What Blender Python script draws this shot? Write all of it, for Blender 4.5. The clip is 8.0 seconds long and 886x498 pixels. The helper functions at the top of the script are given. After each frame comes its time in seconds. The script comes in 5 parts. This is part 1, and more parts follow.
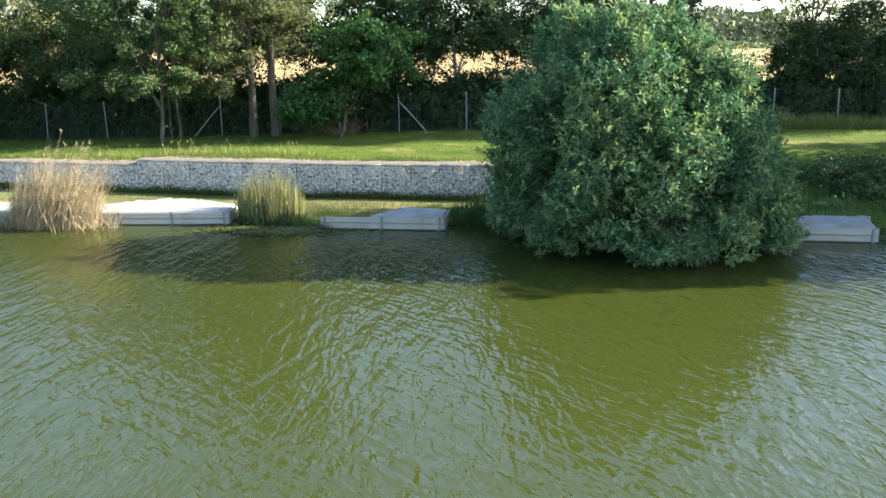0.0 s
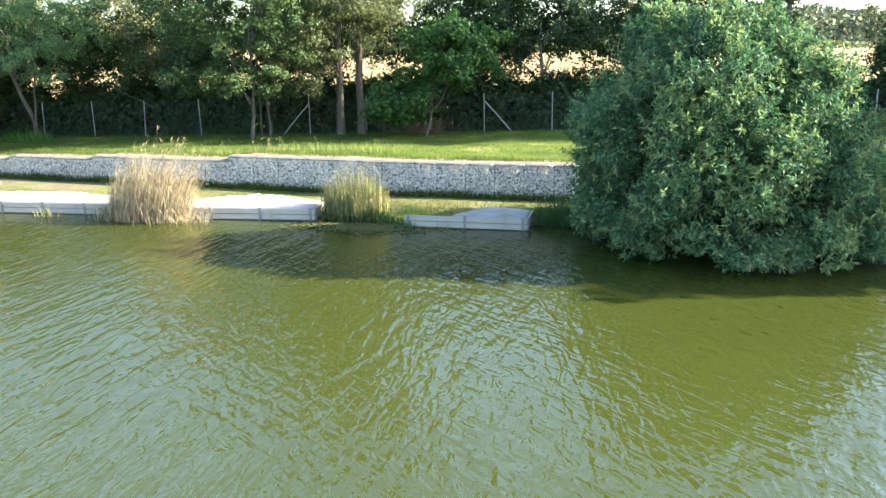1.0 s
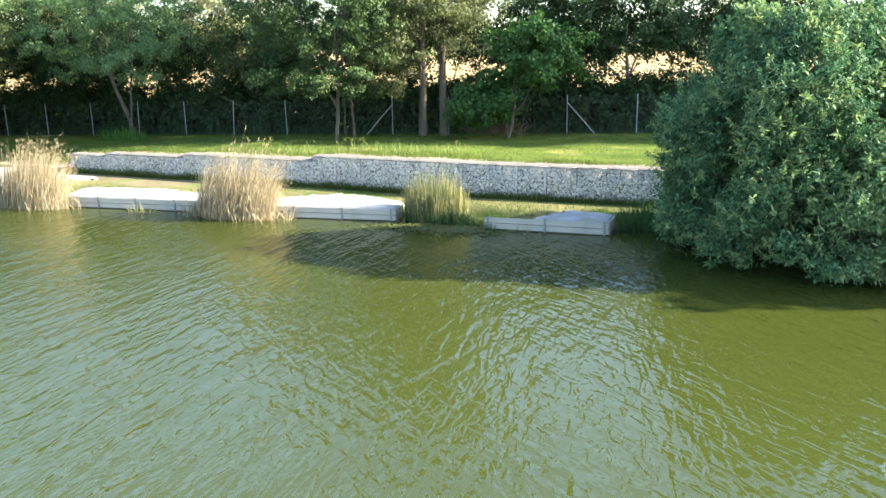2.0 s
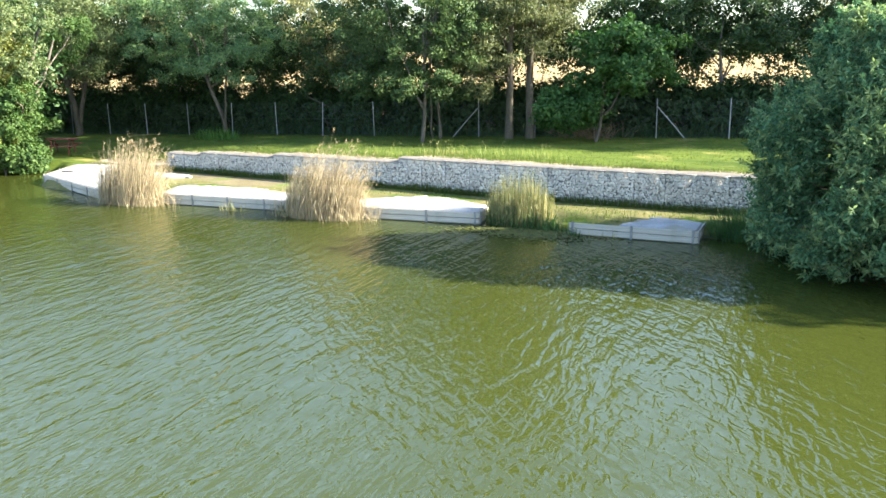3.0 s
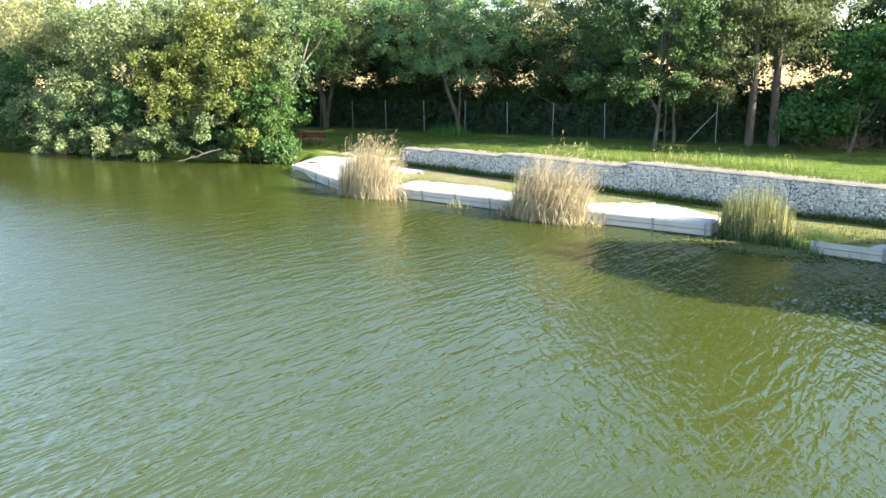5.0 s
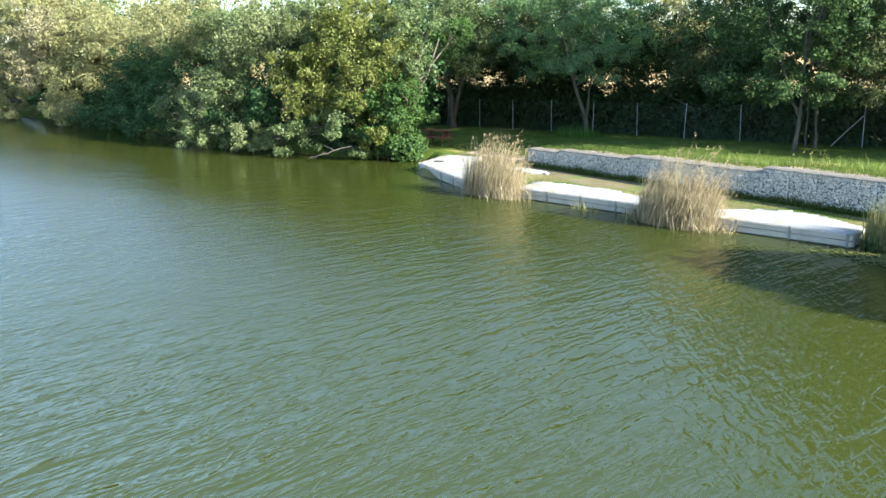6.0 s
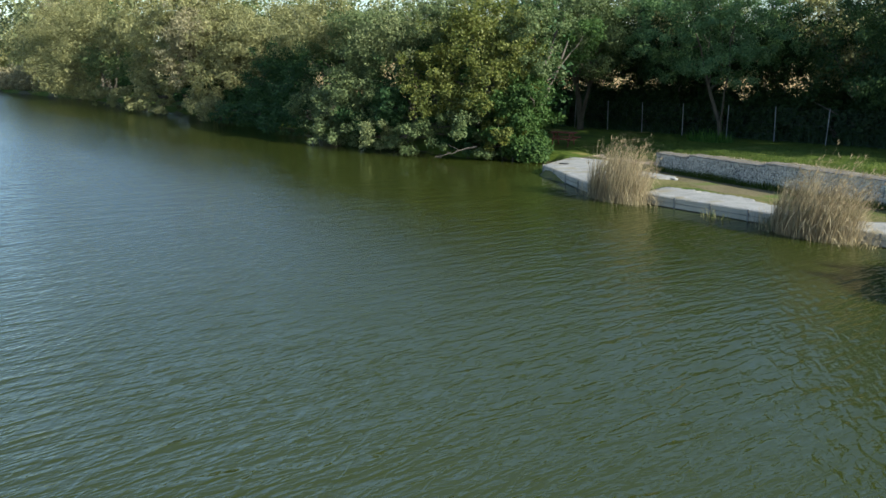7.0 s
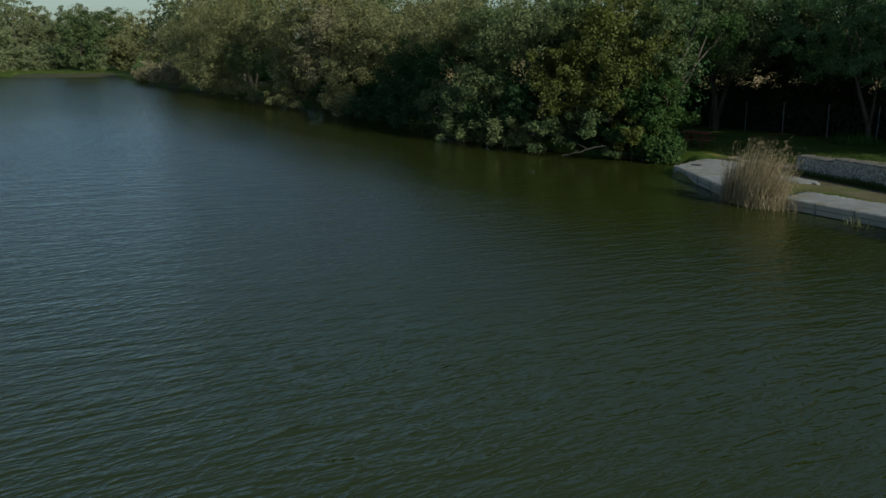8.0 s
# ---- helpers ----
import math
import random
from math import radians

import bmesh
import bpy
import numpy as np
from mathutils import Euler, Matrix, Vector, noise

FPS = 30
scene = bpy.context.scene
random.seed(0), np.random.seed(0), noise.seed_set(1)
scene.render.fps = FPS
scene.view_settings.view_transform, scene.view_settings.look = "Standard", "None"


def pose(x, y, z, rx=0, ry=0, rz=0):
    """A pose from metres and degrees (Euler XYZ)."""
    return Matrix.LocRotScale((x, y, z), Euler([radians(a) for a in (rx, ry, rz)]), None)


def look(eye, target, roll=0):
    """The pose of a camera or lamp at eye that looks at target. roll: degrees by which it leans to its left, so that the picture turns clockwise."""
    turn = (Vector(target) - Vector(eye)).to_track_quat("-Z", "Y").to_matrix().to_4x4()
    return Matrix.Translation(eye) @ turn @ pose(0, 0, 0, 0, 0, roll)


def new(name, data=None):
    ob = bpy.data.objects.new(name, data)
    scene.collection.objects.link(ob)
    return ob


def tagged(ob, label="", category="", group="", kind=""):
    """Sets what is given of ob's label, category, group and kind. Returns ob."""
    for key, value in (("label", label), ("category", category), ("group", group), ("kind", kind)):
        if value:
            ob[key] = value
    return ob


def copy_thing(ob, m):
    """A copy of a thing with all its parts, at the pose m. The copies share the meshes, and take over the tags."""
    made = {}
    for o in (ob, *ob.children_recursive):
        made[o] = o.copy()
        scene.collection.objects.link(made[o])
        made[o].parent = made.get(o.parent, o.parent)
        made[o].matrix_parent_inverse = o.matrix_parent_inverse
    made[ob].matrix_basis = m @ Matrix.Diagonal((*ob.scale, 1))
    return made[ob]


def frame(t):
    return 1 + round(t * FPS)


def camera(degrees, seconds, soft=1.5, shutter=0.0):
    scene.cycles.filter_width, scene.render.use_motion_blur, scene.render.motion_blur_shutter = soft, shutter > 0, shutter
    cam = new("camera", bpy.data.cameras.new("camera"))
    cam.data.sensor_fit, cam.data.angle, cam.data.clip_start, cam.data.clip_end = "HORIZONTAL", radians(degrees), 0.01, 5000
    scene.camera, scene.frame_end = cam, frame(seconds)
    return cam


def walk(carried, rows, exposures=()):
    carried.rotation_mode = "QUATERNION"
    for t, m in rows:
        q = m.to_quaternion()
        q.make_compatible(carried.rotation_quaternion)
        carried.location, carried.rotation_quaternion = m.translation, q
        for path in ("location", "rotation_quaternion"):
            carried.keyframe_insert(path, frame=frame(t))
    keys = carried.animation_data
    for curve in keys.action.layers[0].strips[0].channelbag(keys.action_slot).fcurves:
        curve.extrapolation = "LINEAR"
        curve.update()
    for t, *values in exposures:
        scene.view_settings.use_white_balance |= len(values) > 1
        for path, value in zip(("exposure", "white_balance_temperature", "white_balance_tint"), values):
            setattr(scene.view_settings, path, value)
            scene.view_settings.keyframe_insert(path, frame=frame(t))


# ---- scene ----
cam = camera(54.9, 8.0)
PATH = [
    (0, (0.110, -3.946, 5.288), (-0.0757, -2.0075, 4.8320), -0.39),
    (0.5, (0.102, -3.919, 5.278), (-0.1735, -1.9916, 4.8212), -0.39),
    (1, (0.093, -3.891, 5.279), (-0.2827, -1.9806, 4.8234), -0.40),
    (1.5, (0.083, -3.863, 5.289), (-0.3800, -1.9712, 4.8340), -0.41),
    (3, (0.050, -3.772, 5.361), (-0.6895, -1.9685, 4.9131), -0.32),
    (3.5, (0.038, -3.740, 5.394), (-0.7906, -1.9755, 4.9449), -0.26),
    (4, (0.025, -3.707, 5.428), (-0.9376, -2.0119, 4.9795), -0.13),
    (4.5, (0.011, -3.673, 5.463), (-1.0631, -2.0467, 5.0137), -0.02),
    (6, (-0.033, -3.566, 5.553), (-1.4340, -2.2126, 5.0982), -0.03),
    (6.5, (-0.050, -3.528, 5.574), (-1.5390, -2.2734, 5.1192), 0.02),
    (7, (-0.066, -3.490, 5.587), (-1.6492, -2.3555, 5.1320), 0.23),
    (7.5, (-0.084, -3.451, 5.592), (-1.7415, -2.4292, 5.1355), 0.19),
    (8, (-0.102, -3.411, 5.587), (-1.8349, -2.5257, 5.1240), 0.33),
]
EXPOSURES = [(0.0, 2.49, 6210, 10), (0.5, 2.85, 6210, 10), (1.0, 3.0, 6210, 10), (4.5, 2.91, 6180, 9), (6.0, 2.42, 5750, 5), (6.5, 1.84, 5690, 3.5),
             (7.0, 1.20, 5740, 3.5), (7.5, 0.48, 5750, 3), (8.0, -0.46, 5690, -1)]  # seconds, stops, kelvin, tint
walk(cam, [(t, look(eye, target, roll)) for t, eye, target, roll in PATH], EXPOSURES)

# ---- light ----
SUN_AZIMUTH, SUN_HEIGHT = 13.0, 25.5  # degrees from +x towards +y, degrees above the horizon
world = bpy.data.worlds.new("sky")
scene.world = world
world.use_nodes = True
wn = world.node_tree.nodes
sky = wn.new("ShaderNodeTexSky")
sky.sky_type, sky.sun_disc = "NISHITA", False
sky.sun_elevation, sky.sun_rotation = radians(SUN_HEIGHT), radians(90 - SUN_AZIMUTH)
sky.air_density, sky.dust_density, sky.ozone_density = 1.0, 1.2, 2.0
wn["Background"].inputs["Strength"].default_value = 0.105
world.node_tree.links.new(sky.outputs["Color"], wn["Background"].inputs["Color"])
sun_way = Vector((math.cos(radians(SUN_AZIMUTH)) * math.cos(radians(SUN_HEIGHT)),
                  math.sin(radians(SUN_AZIMUTH)) * math.cos(radians(SUN_HEIGHT)), math.sin(radians(SUN_HEIGHT))))
sun = new("sun", bpy.data.lights.new("sun", "SUN"))
sun.data.energy, sun.data.angle, sun.data.color = 4.8, radians(0.6), (1.0, 0.90, 0.74)
sun.matrix_world = look(sun_way * 200, (0, 0, 0))


# ---- materials ----
def material(name, low, high, scale=3.0, fine=30.0, rough=0.8, bump=0.02, spread=0.5, leafy=0.0, island=0.0, spec=0.3, stretch=(1, 1, 1), metal=0.0, stain=None):
    """A surface whose colour wanders between low and high at two scales, with fine relief; leafy: the share of light let through."""
    m = bpy.data.materials.new(name)
    m.use_nodes = True
    nt = m.node_tree
    n, link = nt.nodes, nt.links.new
    b = n["Principled BSDF"]
    b.inputs["Roughness"].default_value, b.inputs["Metallic"].default_value = rough, metal
    b.inputs["Specular IOR Level"].default_value = spec
    co, mp = n.new("ShaderNodeTexCoord"), n.new("ShaderNodeMapping")
    mp.inputs["Scale"].default_value = stretch
    link(co.outputs["Object"], mp.inputs["Vector"])
    big, small = n.new("ShaderNodeTexNoise"), n.new("ShaderNodeTexNoise")
    for tex, s, d in ((big, scale, 3), (small, fine, 4)):
        tex.inputs["Scale"].default_value, tex.inputs["Detail"].default_value = s, d
        link(mp.outputs["Vector"], tex.inputs["Vector"])
    mix = n.new("ShaderNodeMix")
    mix.data_type = "FLOAT"
    mix.inputs["Factor"].default_value = spread
    link(big.outputs["Fac"], mix.inputs["A"])
    link(small.outputs["Fac"], mix.inputs["B"])
    fac = mix.outputs["Result"]
    if island:
        geo, mi = n.new("ShaderNodeNewGeometry"), n.new("ShaderNodeMix")
        mi.data_type = "FLOAT"
        mi.inputs["Factor"].default_value = island
        link(fac, mi.inputs["A"])
        link(geo.outputs["Random Per Island"], mi.inputs["B"])
        fac = mi.outputs["Result"]
    ramp = n.new("ShaderNodeValToRGB")
    ramp.color_ramp.elements[0].position, ramp.color_ramp.elements[1].position = (0.3, 0.7) if not island else (0.15, 0.85)
    ramp.color_ramp.elements[0].color, ramp.color_ramp.elements[1].color = (*low, 1), (*high, 1)
    link(fac, ramp.inputs["Fac"])
    colour = ramp.outputs["Color"]
    if stain:
        patch, pr, pm = n.new("ShaderNodeTexNoise"), n.new("ShaderNodeValToRGB"), n.new("ShaderNodeMix")
        patch.inputs["Scale"].default_value, patch.inputs["Detail"].default_value = stain[3], 5
        pr.color_ramp.elements[0].position, pr.color_ramp.elements[1].position = stain[4], stain[4] + 0.12
        pm.data_type = "RGBA"
        link(co.outputs["Object"], patch.inputs["Vector"])
        link(patch.outputs["Fac"], pr.inputs["Fac"])
        link(pr.outputs["Color"], pm.inputs["Factor"])
        link(colour, pm.inputs["A"])
        pm.inputs["B"].default_value = (*stain[:3], 1)
        colour = pm.outputs["Result"]
    link(colour, b.inputs["Base Color"])
    if bump:
        bp = n.new("ShaderNodeBump")
        bp.inputs["Strength"].default_value, bp.inputs["Distance"].default_value = 0.8, bump
        link(small.outputs["Fac"], bp.inputs["Height"])
        link(bp.outputs["Normal"], b.inputs["Normal"])
    if leafy:
        tr, ms = n.new("ShaderNodeBsdfTranslucent"), n.new("ShaderNodeMixShader")
        hs = n.new("ShaderNodeHueSaturation")
        hs.inputs["Saturation"].default_value, hs.inputs["Value"].default_value = 1.15, 1.5
        link(colour, hs.inputs["Color"])
        link(hs.outputs["Color"], tr.inputs["Color"])
        ms.inputs["Fac"].default_value = leafy
        link(b.outputs["BSDF"], ms.inputs[1])
        link(tr.outputs["BSDF"], ms.inputs[2])
        link(ms.outputs["Shader"], n["Material Output"].inputs["Surface"])
    return m


def water_material():
    """Murky olive pond water: a scattering body under a glossy surface that the wind ruffles in long-crested trains."""
    m = bpy.data.materials.new("pond_water")
    m.use_nodes = True
    nt = m.node_tree
    n, link = nt.nodes, nt.links.new
    n.remove(n["Principled BSDF"])
    co = n.new("ShaderNodeTexCoord")

    def noise_field(turn, rate, long, detail, warp):
        mp, tex = n.new("ShaderNodeMapping"), n.new("ShaderNodeTexNoise")
        mp.vector_type = "TEXTURE"
        mp.inputs["Rotation"].default_value = (0, 0, radians(turn))
        mp.inputs["Scale"].default_value = (long / rate, 1 / rate, 1)
        tex.inputs["Scale"].default_value, tex.inputs["Detail"].default_value, tex.inputs["Distortion"].default_value = 1.0, detail, warp
        link(co.outputs["Object"], mp.inputs["Vector"])
        link(mp.outputs["Vector"], tex.inputs["Vector"])
        return tex.outputs["Fac"]

    def maths(operation, a, b):
        node = n.new("ShaderNodeMath")
        node.operation = operation
        link(a, node.inputs[0])
        if isinstance(b, float):
            node.inputs[1].default_value = b
        else:
            link(b, node.inputs[1])
        return node.outputs["Value"]

    ramp = n.new("ShaderNodeValToRGB")
    ramp.color_ramp.elements[0].color, ramp.color_ramp.elements[1].color = (0.027, 0.034, 0.0058, 1), (0.037, 0.045, 0.008, 1)
    link(noise_field(20, 0.08, 1.0, 3.0, 0.0), ramp.inputs["Fac"])
    # Gusts roughen some patches of the pond more than others.
    gust = maths("ADD", maths("MULTIPLY", noise_field(60, 0.16, 1.6, 2.0, 0.5), 2.4), -0.45)
    total = None
    # Crest direction in degrees, waves per metre across the crest, how much longer a crest is than it is wide, height, how peaked it is, ruffled by gusts or not.
    for turn, rate, long, tall, peak, gusty in ((90, 4.8, 5.5, 0.030, 1.4, False), (80, 1.6, 4.5, 0.044, 1.3, False), (102, 5.0, 4.5, 0.040, 3.2, False), (128, 5.2, 3.8, 0.042, 3.4, True),
                                                (142, 4.4, 4.5, 0.016, 1.4, False), (40, 3.6, 3.2, 0.008, 1.4, False), (75, 12.0, 3.5, 0.009, 1.4, True)):
        crest = maths("MULTIPLY", maths("POWER", noise_field(turn, rate, long, 1.6, 0.7), peak), tall)
        if gusty:
            crest = maths("MULTIPLY", crest, gust)
        total = crest if total is None else maths("ADD", total, crest)
    # Out of the trees' shelter a finer ripple covers the open pond.
    axes = n.new("ShaderNodeSeparateXYZ")
    link(co.outputs["Object"], axes.inputs["Vector"])
    lee = maths("ADD", maths("MULTIPLY", noise_field(10, 0.09, 2.0, 2.0, 0.3), 8.0), -4.0)

    def fade(value, a, b):
        node = n.new("ShaderNodeMapRange")
        node.interpolation_type = "SMOOTHSTEP"
        link(value, node.inputs["Value"])
        node.inputs["From Min"].default_value, node.inputs["From Max"].default_value = a, b
        return node.outputs["Result"]

    open_water = maths("MULTIPLY", fade(maths("ADD", axes.outputs["Y"], lee), 16.0, 6.5), fade(maths("ADD", axes.outputs["X"], lee), -5.0, -20.0))
    open_water = maths("MULTIPLY", open_water, maths("ADD", maths("MULTIPLY", fade(axes.outputs["X"], -38.0, -100.0), -0.8), 1.0))
    for turn, rate, long, tall in ((98, 11.0, 3.5, 0.014), (120, 16.0, 3.0, 0.007)):
        total = maths("ADD", total, maths("MULTIPLY", maths("MULTIPLY", noise_field(turn, rate, long, 1.6, 0.6), tall), open_water))
    # Close under the wood the water lies nearly still.
    sheltered = maths("MULTIPLY", fade(maths("ADD", axes.outputs["Y"], lee), 11.0, 18.0), fade(axes.outputs["X"], -20.0, -32.0))
    near_bank = maths("MULTIPLY", fade(axes.outputs["Y"], 15.0, 20.5), maths("ADD", maths("MULTIPLY", fade(axes.outputs["X"], -8.0, -11.0), 0.45), 0.55))
    total = maths("MULTIPLY", total, maths("ADD", maths("MULTIPLY", maths("MAXIMUM", sheltered, near_bank), -0.6), 1.0))
    bp = n.new("ShaderNodeBump")
    bp.inputs["Strength"].default_value, bp.inputs["Distance"].default_value = 1.0, 1.0
    link(total, bp.inputs["Height"])
    body, gloss, fres, mix = n.new("ShaderNodeBsdfDiffuse"), n.new("ShaderNodeBsdfGlossy"), n.new("ShaderNodeFresnel"), n.new("ShaderNodeMixShader")
    link(maths("ADD", maths("MULTIPLY", open_water, 0.21), 0.05), gloss.inputs["Roughness"])
    fres.inputs["IOR"].default_value = 1.45
    link(ramp.outputs["Color"], body.inputs["Color"])
    link(bp.outputs["Normal"], gloss.inputs["Normal"])
    link(bp.outputs["Normal"], fres.inputs["Normal"])
    link(fres.outputs["Fac"], mix.inputs["Fac"])
    link(body.outputs["BSDF"], mix.inputs[1])
    link(gloss.outputs["BSDF"], mix.inputs[2])
    link(mix.outputs["Shader"], n["Material Output"].inputs["Surface"])
    return m


M_WATER = water_material()
# Kept dark and mottled along x, in place of tree shade on the lawn.
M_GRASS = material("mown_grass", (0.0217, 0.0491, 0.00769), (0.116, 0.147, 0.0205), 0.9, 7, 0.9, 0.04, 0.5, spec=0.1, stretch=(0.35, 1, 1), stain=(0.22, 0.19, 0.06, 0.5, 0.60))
M_DRY = material("worn_dry_grass", (0.065, 0.07, 0.02), (0.19, 0.165, 0.07), 0.7, 8, 0.95, 0.03, 0.5, spec=0.1, stain=(0.065, 0.095, 0.018, 0.6, 0.52))
M_MUD = material("trodden_earth", (0.085, 0.072, 0.036), (0.18, 0.15, 0.085), 0.8, 10, 0.95, 0.03, 0.5, spec=0.1, stain=(0.10, 0.13, 0.03, 0.9, 0.55))
M_BED = material("pond_bed", (0.05, 0.05, 0.02), (0.08, 0.07, 0.03), 0.5, 4)
M_FIELD = material("ripe_barley", (0.26, 0.18, 0.07), (0.36, 0.26, 0.12), 0.05, 2.5, 0.9, 0.05, 0.4, spec=0.1)
M_EARTH = material("bare_sandy_soil", (0.28, 0.20, 0.13), (0.48, 0.38, 0.28), 0.8, 14, 0.95, 0.02)
M_GRAVEL = material("pale_crushed_stone", (0.17, 0.166, 0.153), (0.385, 0.376, 0.35), 2.0, 24, 0.9, 0.04, 0.6, spec=0.2, stain=(0.25, 0.225, 0.165, 1.1, 0.56))
M_STONE = material("white_limestone", (0.42, 0.385, 0.32), (0.69, 0.64, 0.54), 7, 25, 0.85, 0.01, 0.4, island=0.8)
# Coloured darker than the stones, as shade in the gaps between them.
M_CORE = material("shade_grey_rubble", (0.09, 0.084, 0.072), (0.20, 0.188, 0.164), 6, 20)
M_CAP = material("pale_stone_capping", (0.115, 0.10, 0.078), (0.23, 0.208, 0.17), 1.5, 22, 0.95, 0.02, 0.55, spec=0.1, stain=(0.30, 0.24, 0.15, 0.9, 0.6))
M_WIRE = material("galvanised_wire", (0.30, 0.31, 0.32), (0.45, 0.46, 0.47), 20, 60, 0.45, 0, metal=0.8)
M_LINK = material("dull_chain_link", (0.07, 0.08, 0.08), (0.13, 0.145, 0.145), 20, 60, 0.6, 0)
M_POST = material("weathered_steel_post", (0.19, 0.195, 0.185), (0.31, 0.31, 0.29), 3, 30, 0.6, 0.002)
M_BOARD = material("weathered_grey_board", (0.24, 0.22, 0.175), (0.42, 0.385, 0.315), 1.5, 14, 0.85, 0.006, stretch=(0.15, 1, 2.5), stain=(0.24, 0.24, 0.19, 1.2, 0.6))
# For the lowest board, darker than those above it.
M_LOW_BOARD = material("dark_low_board", (0.04, 0.04, 0.025), (0.12, 0.11, 0.07), 2, 16, 0.5, 0.004, stretch=(0.2, 1, 2))
M_BRACKET = material("dull_metal_strap", (0.13, 0.13, 0.125), (0.25, 0.25, 0.24), 8, 40, 0.5, 0.001, metal=0.5)
M_BARK = material("grey_brown_bark", (0.06, 0.05, 0.038), (0.16, 0.14, 0.11), 4, 22, 0.95, 0.02, stretch=(1, 1, 0.3))
M_PALEBARK = material("pale_bark", (0.05, 0.042, 0.03), (0.145, 0.122, 0.085), 3, 18, 0.9, 0.015, stretch=(1, 1, 0.4))
M_RED = material("red_brown_timber", (0.09, 0.03, 0.02), (0.18, 0.062, 0.04), 4, 30, 0.8, 0.004)
M_LEAF_BUSH = material("grey_willow_leaf", (0.0114, 0.0413, 0.0179), (0.108, 0.197, 0.0892), 0.6, 6, 0.6, 0, leafy=0.25, island=0.55, spec=0.12)
# Lighter leaf colour for shoots whose tips look sunlit.
M_LEAF_SHOOT = material("pale_lit_willow_leaf", (0.034, 0.076, 0.032), (0.24, 0.31, 0.128), 0.5, 6, 0.55, 0, leafy=0.3, island=0.45, spec=0.15)
M_LEAF_DARK = material("hawthorn_leaf", (0.016, 0.038, 0.014), (0.055, 0.088, 0.026), 0.5, 5, 0.55, 0, leafy=0.3, island=0.5, spec=0.2)
M_LEAF_MID = material("ash_leaf", (0.0138, 0.0368, 0.0129), (0.0902, 0.131, 0.0423), 0.5, 5, 0.6, 0, leafy=0.24, island=0.5, spec=0.12)
M_LEAF_MAPLE = material("maple_leaf", (0.036, 0.084, 0.034), (0.16, 0.23, 0.09), 0.5, 5, 0.6, 0, leafy=0.36, island=0.5, spec=0.15)
M_FERN = material("fern_frond", (0.04, 0.10, 0.02), (0.13, 0.23, 0.05), 1.0, 8, 0.7, 0, leafy=0.35, island=0.5, spec=0.15)
M_LEAF_BRIGHT = material("sycamore_leaf", (0.0166, 0.0522, 0.0129), (0.0736, 0.14, 0.0331), 0.6, 5, 0.6, 0, leafy=0.3, island=0.5, spec=0.2)
M_LEAF_OLIVE = material("sallow_leaf", (0.036, 0.068, 0.024), (0.155, 0.185, 0.072), 0.35, 5, 0.55, 0, leafy=0.3, island=0.5, spec=0.2)
M_LEAF_BIRCH = material("birch_leaf", (0.035, 0.055, 0.022), (0.17, 0.18, 0.08), 0.6, 5, 0.6, 0, leafy=0.45, island=0.5, spec=0.2)
M_LEAF_GREY = material("grey_sallow_leaf", (0.0455, 0.0729, 0.0271), (0.19, 0.223, 0.0901), 0.4, 5, 0.6, 0, leafy=0.25, island=0.5, spec=0.2)
# Distance haze is put into this leaf colour and the next.
M_LEAF_FAR = material("far_haze_leaf", (0.102, 0.128, 0.0595), (0.246, 0.264, 0.128), 0.1, 1, 0.7, 0, leafy=0.3, island=0.4, spec=0.2)
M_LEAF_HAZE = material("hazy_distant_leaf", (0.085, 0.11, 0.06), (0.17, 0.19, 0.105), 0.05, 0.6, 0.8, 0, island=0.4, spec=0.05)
# Lightened leaves: sun and haze on farther trees are put into this colour.
M_LEAF_SALLOW = material("sunlit_pale_leaf", (0.092, 0.104, 0.0416), (0.304, 0.286, 0.12), 0.3, 4, 0.6, 0, leafy=0.35, island=0.45, spec=0.3)
M_LEAF_YELLOW = material("yellow_sallow_leaf", (0.0439, 0.0673, 0.0137), (0.194, 0.201, 0.0477), 0.5, 5, 0.55, 0, leafy=0.35, island=0.5, spec=0.25)
M_LEAF_SAGE = material("sage_willow_leaf", (0.058, 0.081, 0.0291), (0.24, 0.259, 0.11), 0.5, 5, 0.6, 0, leafy=0.3, island=0.5, spec=0.25)
# Darker leaf that stands in for shade inside crowns and on low boughs.
M_LEAF_DEEP = material("shade_dark_leaf", (0.014, 0.042, 0.014), (0.06, 0.11, 0.035), 0.5, 5, 0.6, 0, leafy=0.25, island=0.5, spec=0.2)
M_LEAF_ELDER = material("elder_leaf", (0.018, 0.047, 0.012), (0.08, 0.128, 0.034), 0.5, 5, 0.6, 0, leafy=0.25, island=0.5, spec=0.12)
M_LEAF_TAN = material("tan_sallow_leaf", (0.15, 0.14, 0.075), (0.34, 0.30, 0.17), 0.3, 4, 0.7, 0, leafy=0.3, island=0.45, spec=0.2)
M_REED_DRY = material("dry_reed", (0.065, 0.05, 0.027), (0.49, 0.405, 0.245), 1.0, 8, 0.7, 0, leafy=0.25, island=0.6, spec=0.3)
M_PLUME = material("reed_plume", (0.24, 0.18, 0.10), (0.42, 0.34, 0.21), 2, 12, 0.9, 0, leafy=0.2, island=0.5)
M_REED_GREEN = material("green_reed", (0.034, 0.064, 0.018), (0.30, 0.265, 0.115), 1.0, 8, 0.6, 0, leafy=0.3, island=0.65, spec=0.3)
M_IRIS = material("flag_iris_blade", (0.016, 0.05, 0.014), (0.06, 0.115, 0.032), 2, 12, 0.5, 0, leafy=0.3, island=0.5)
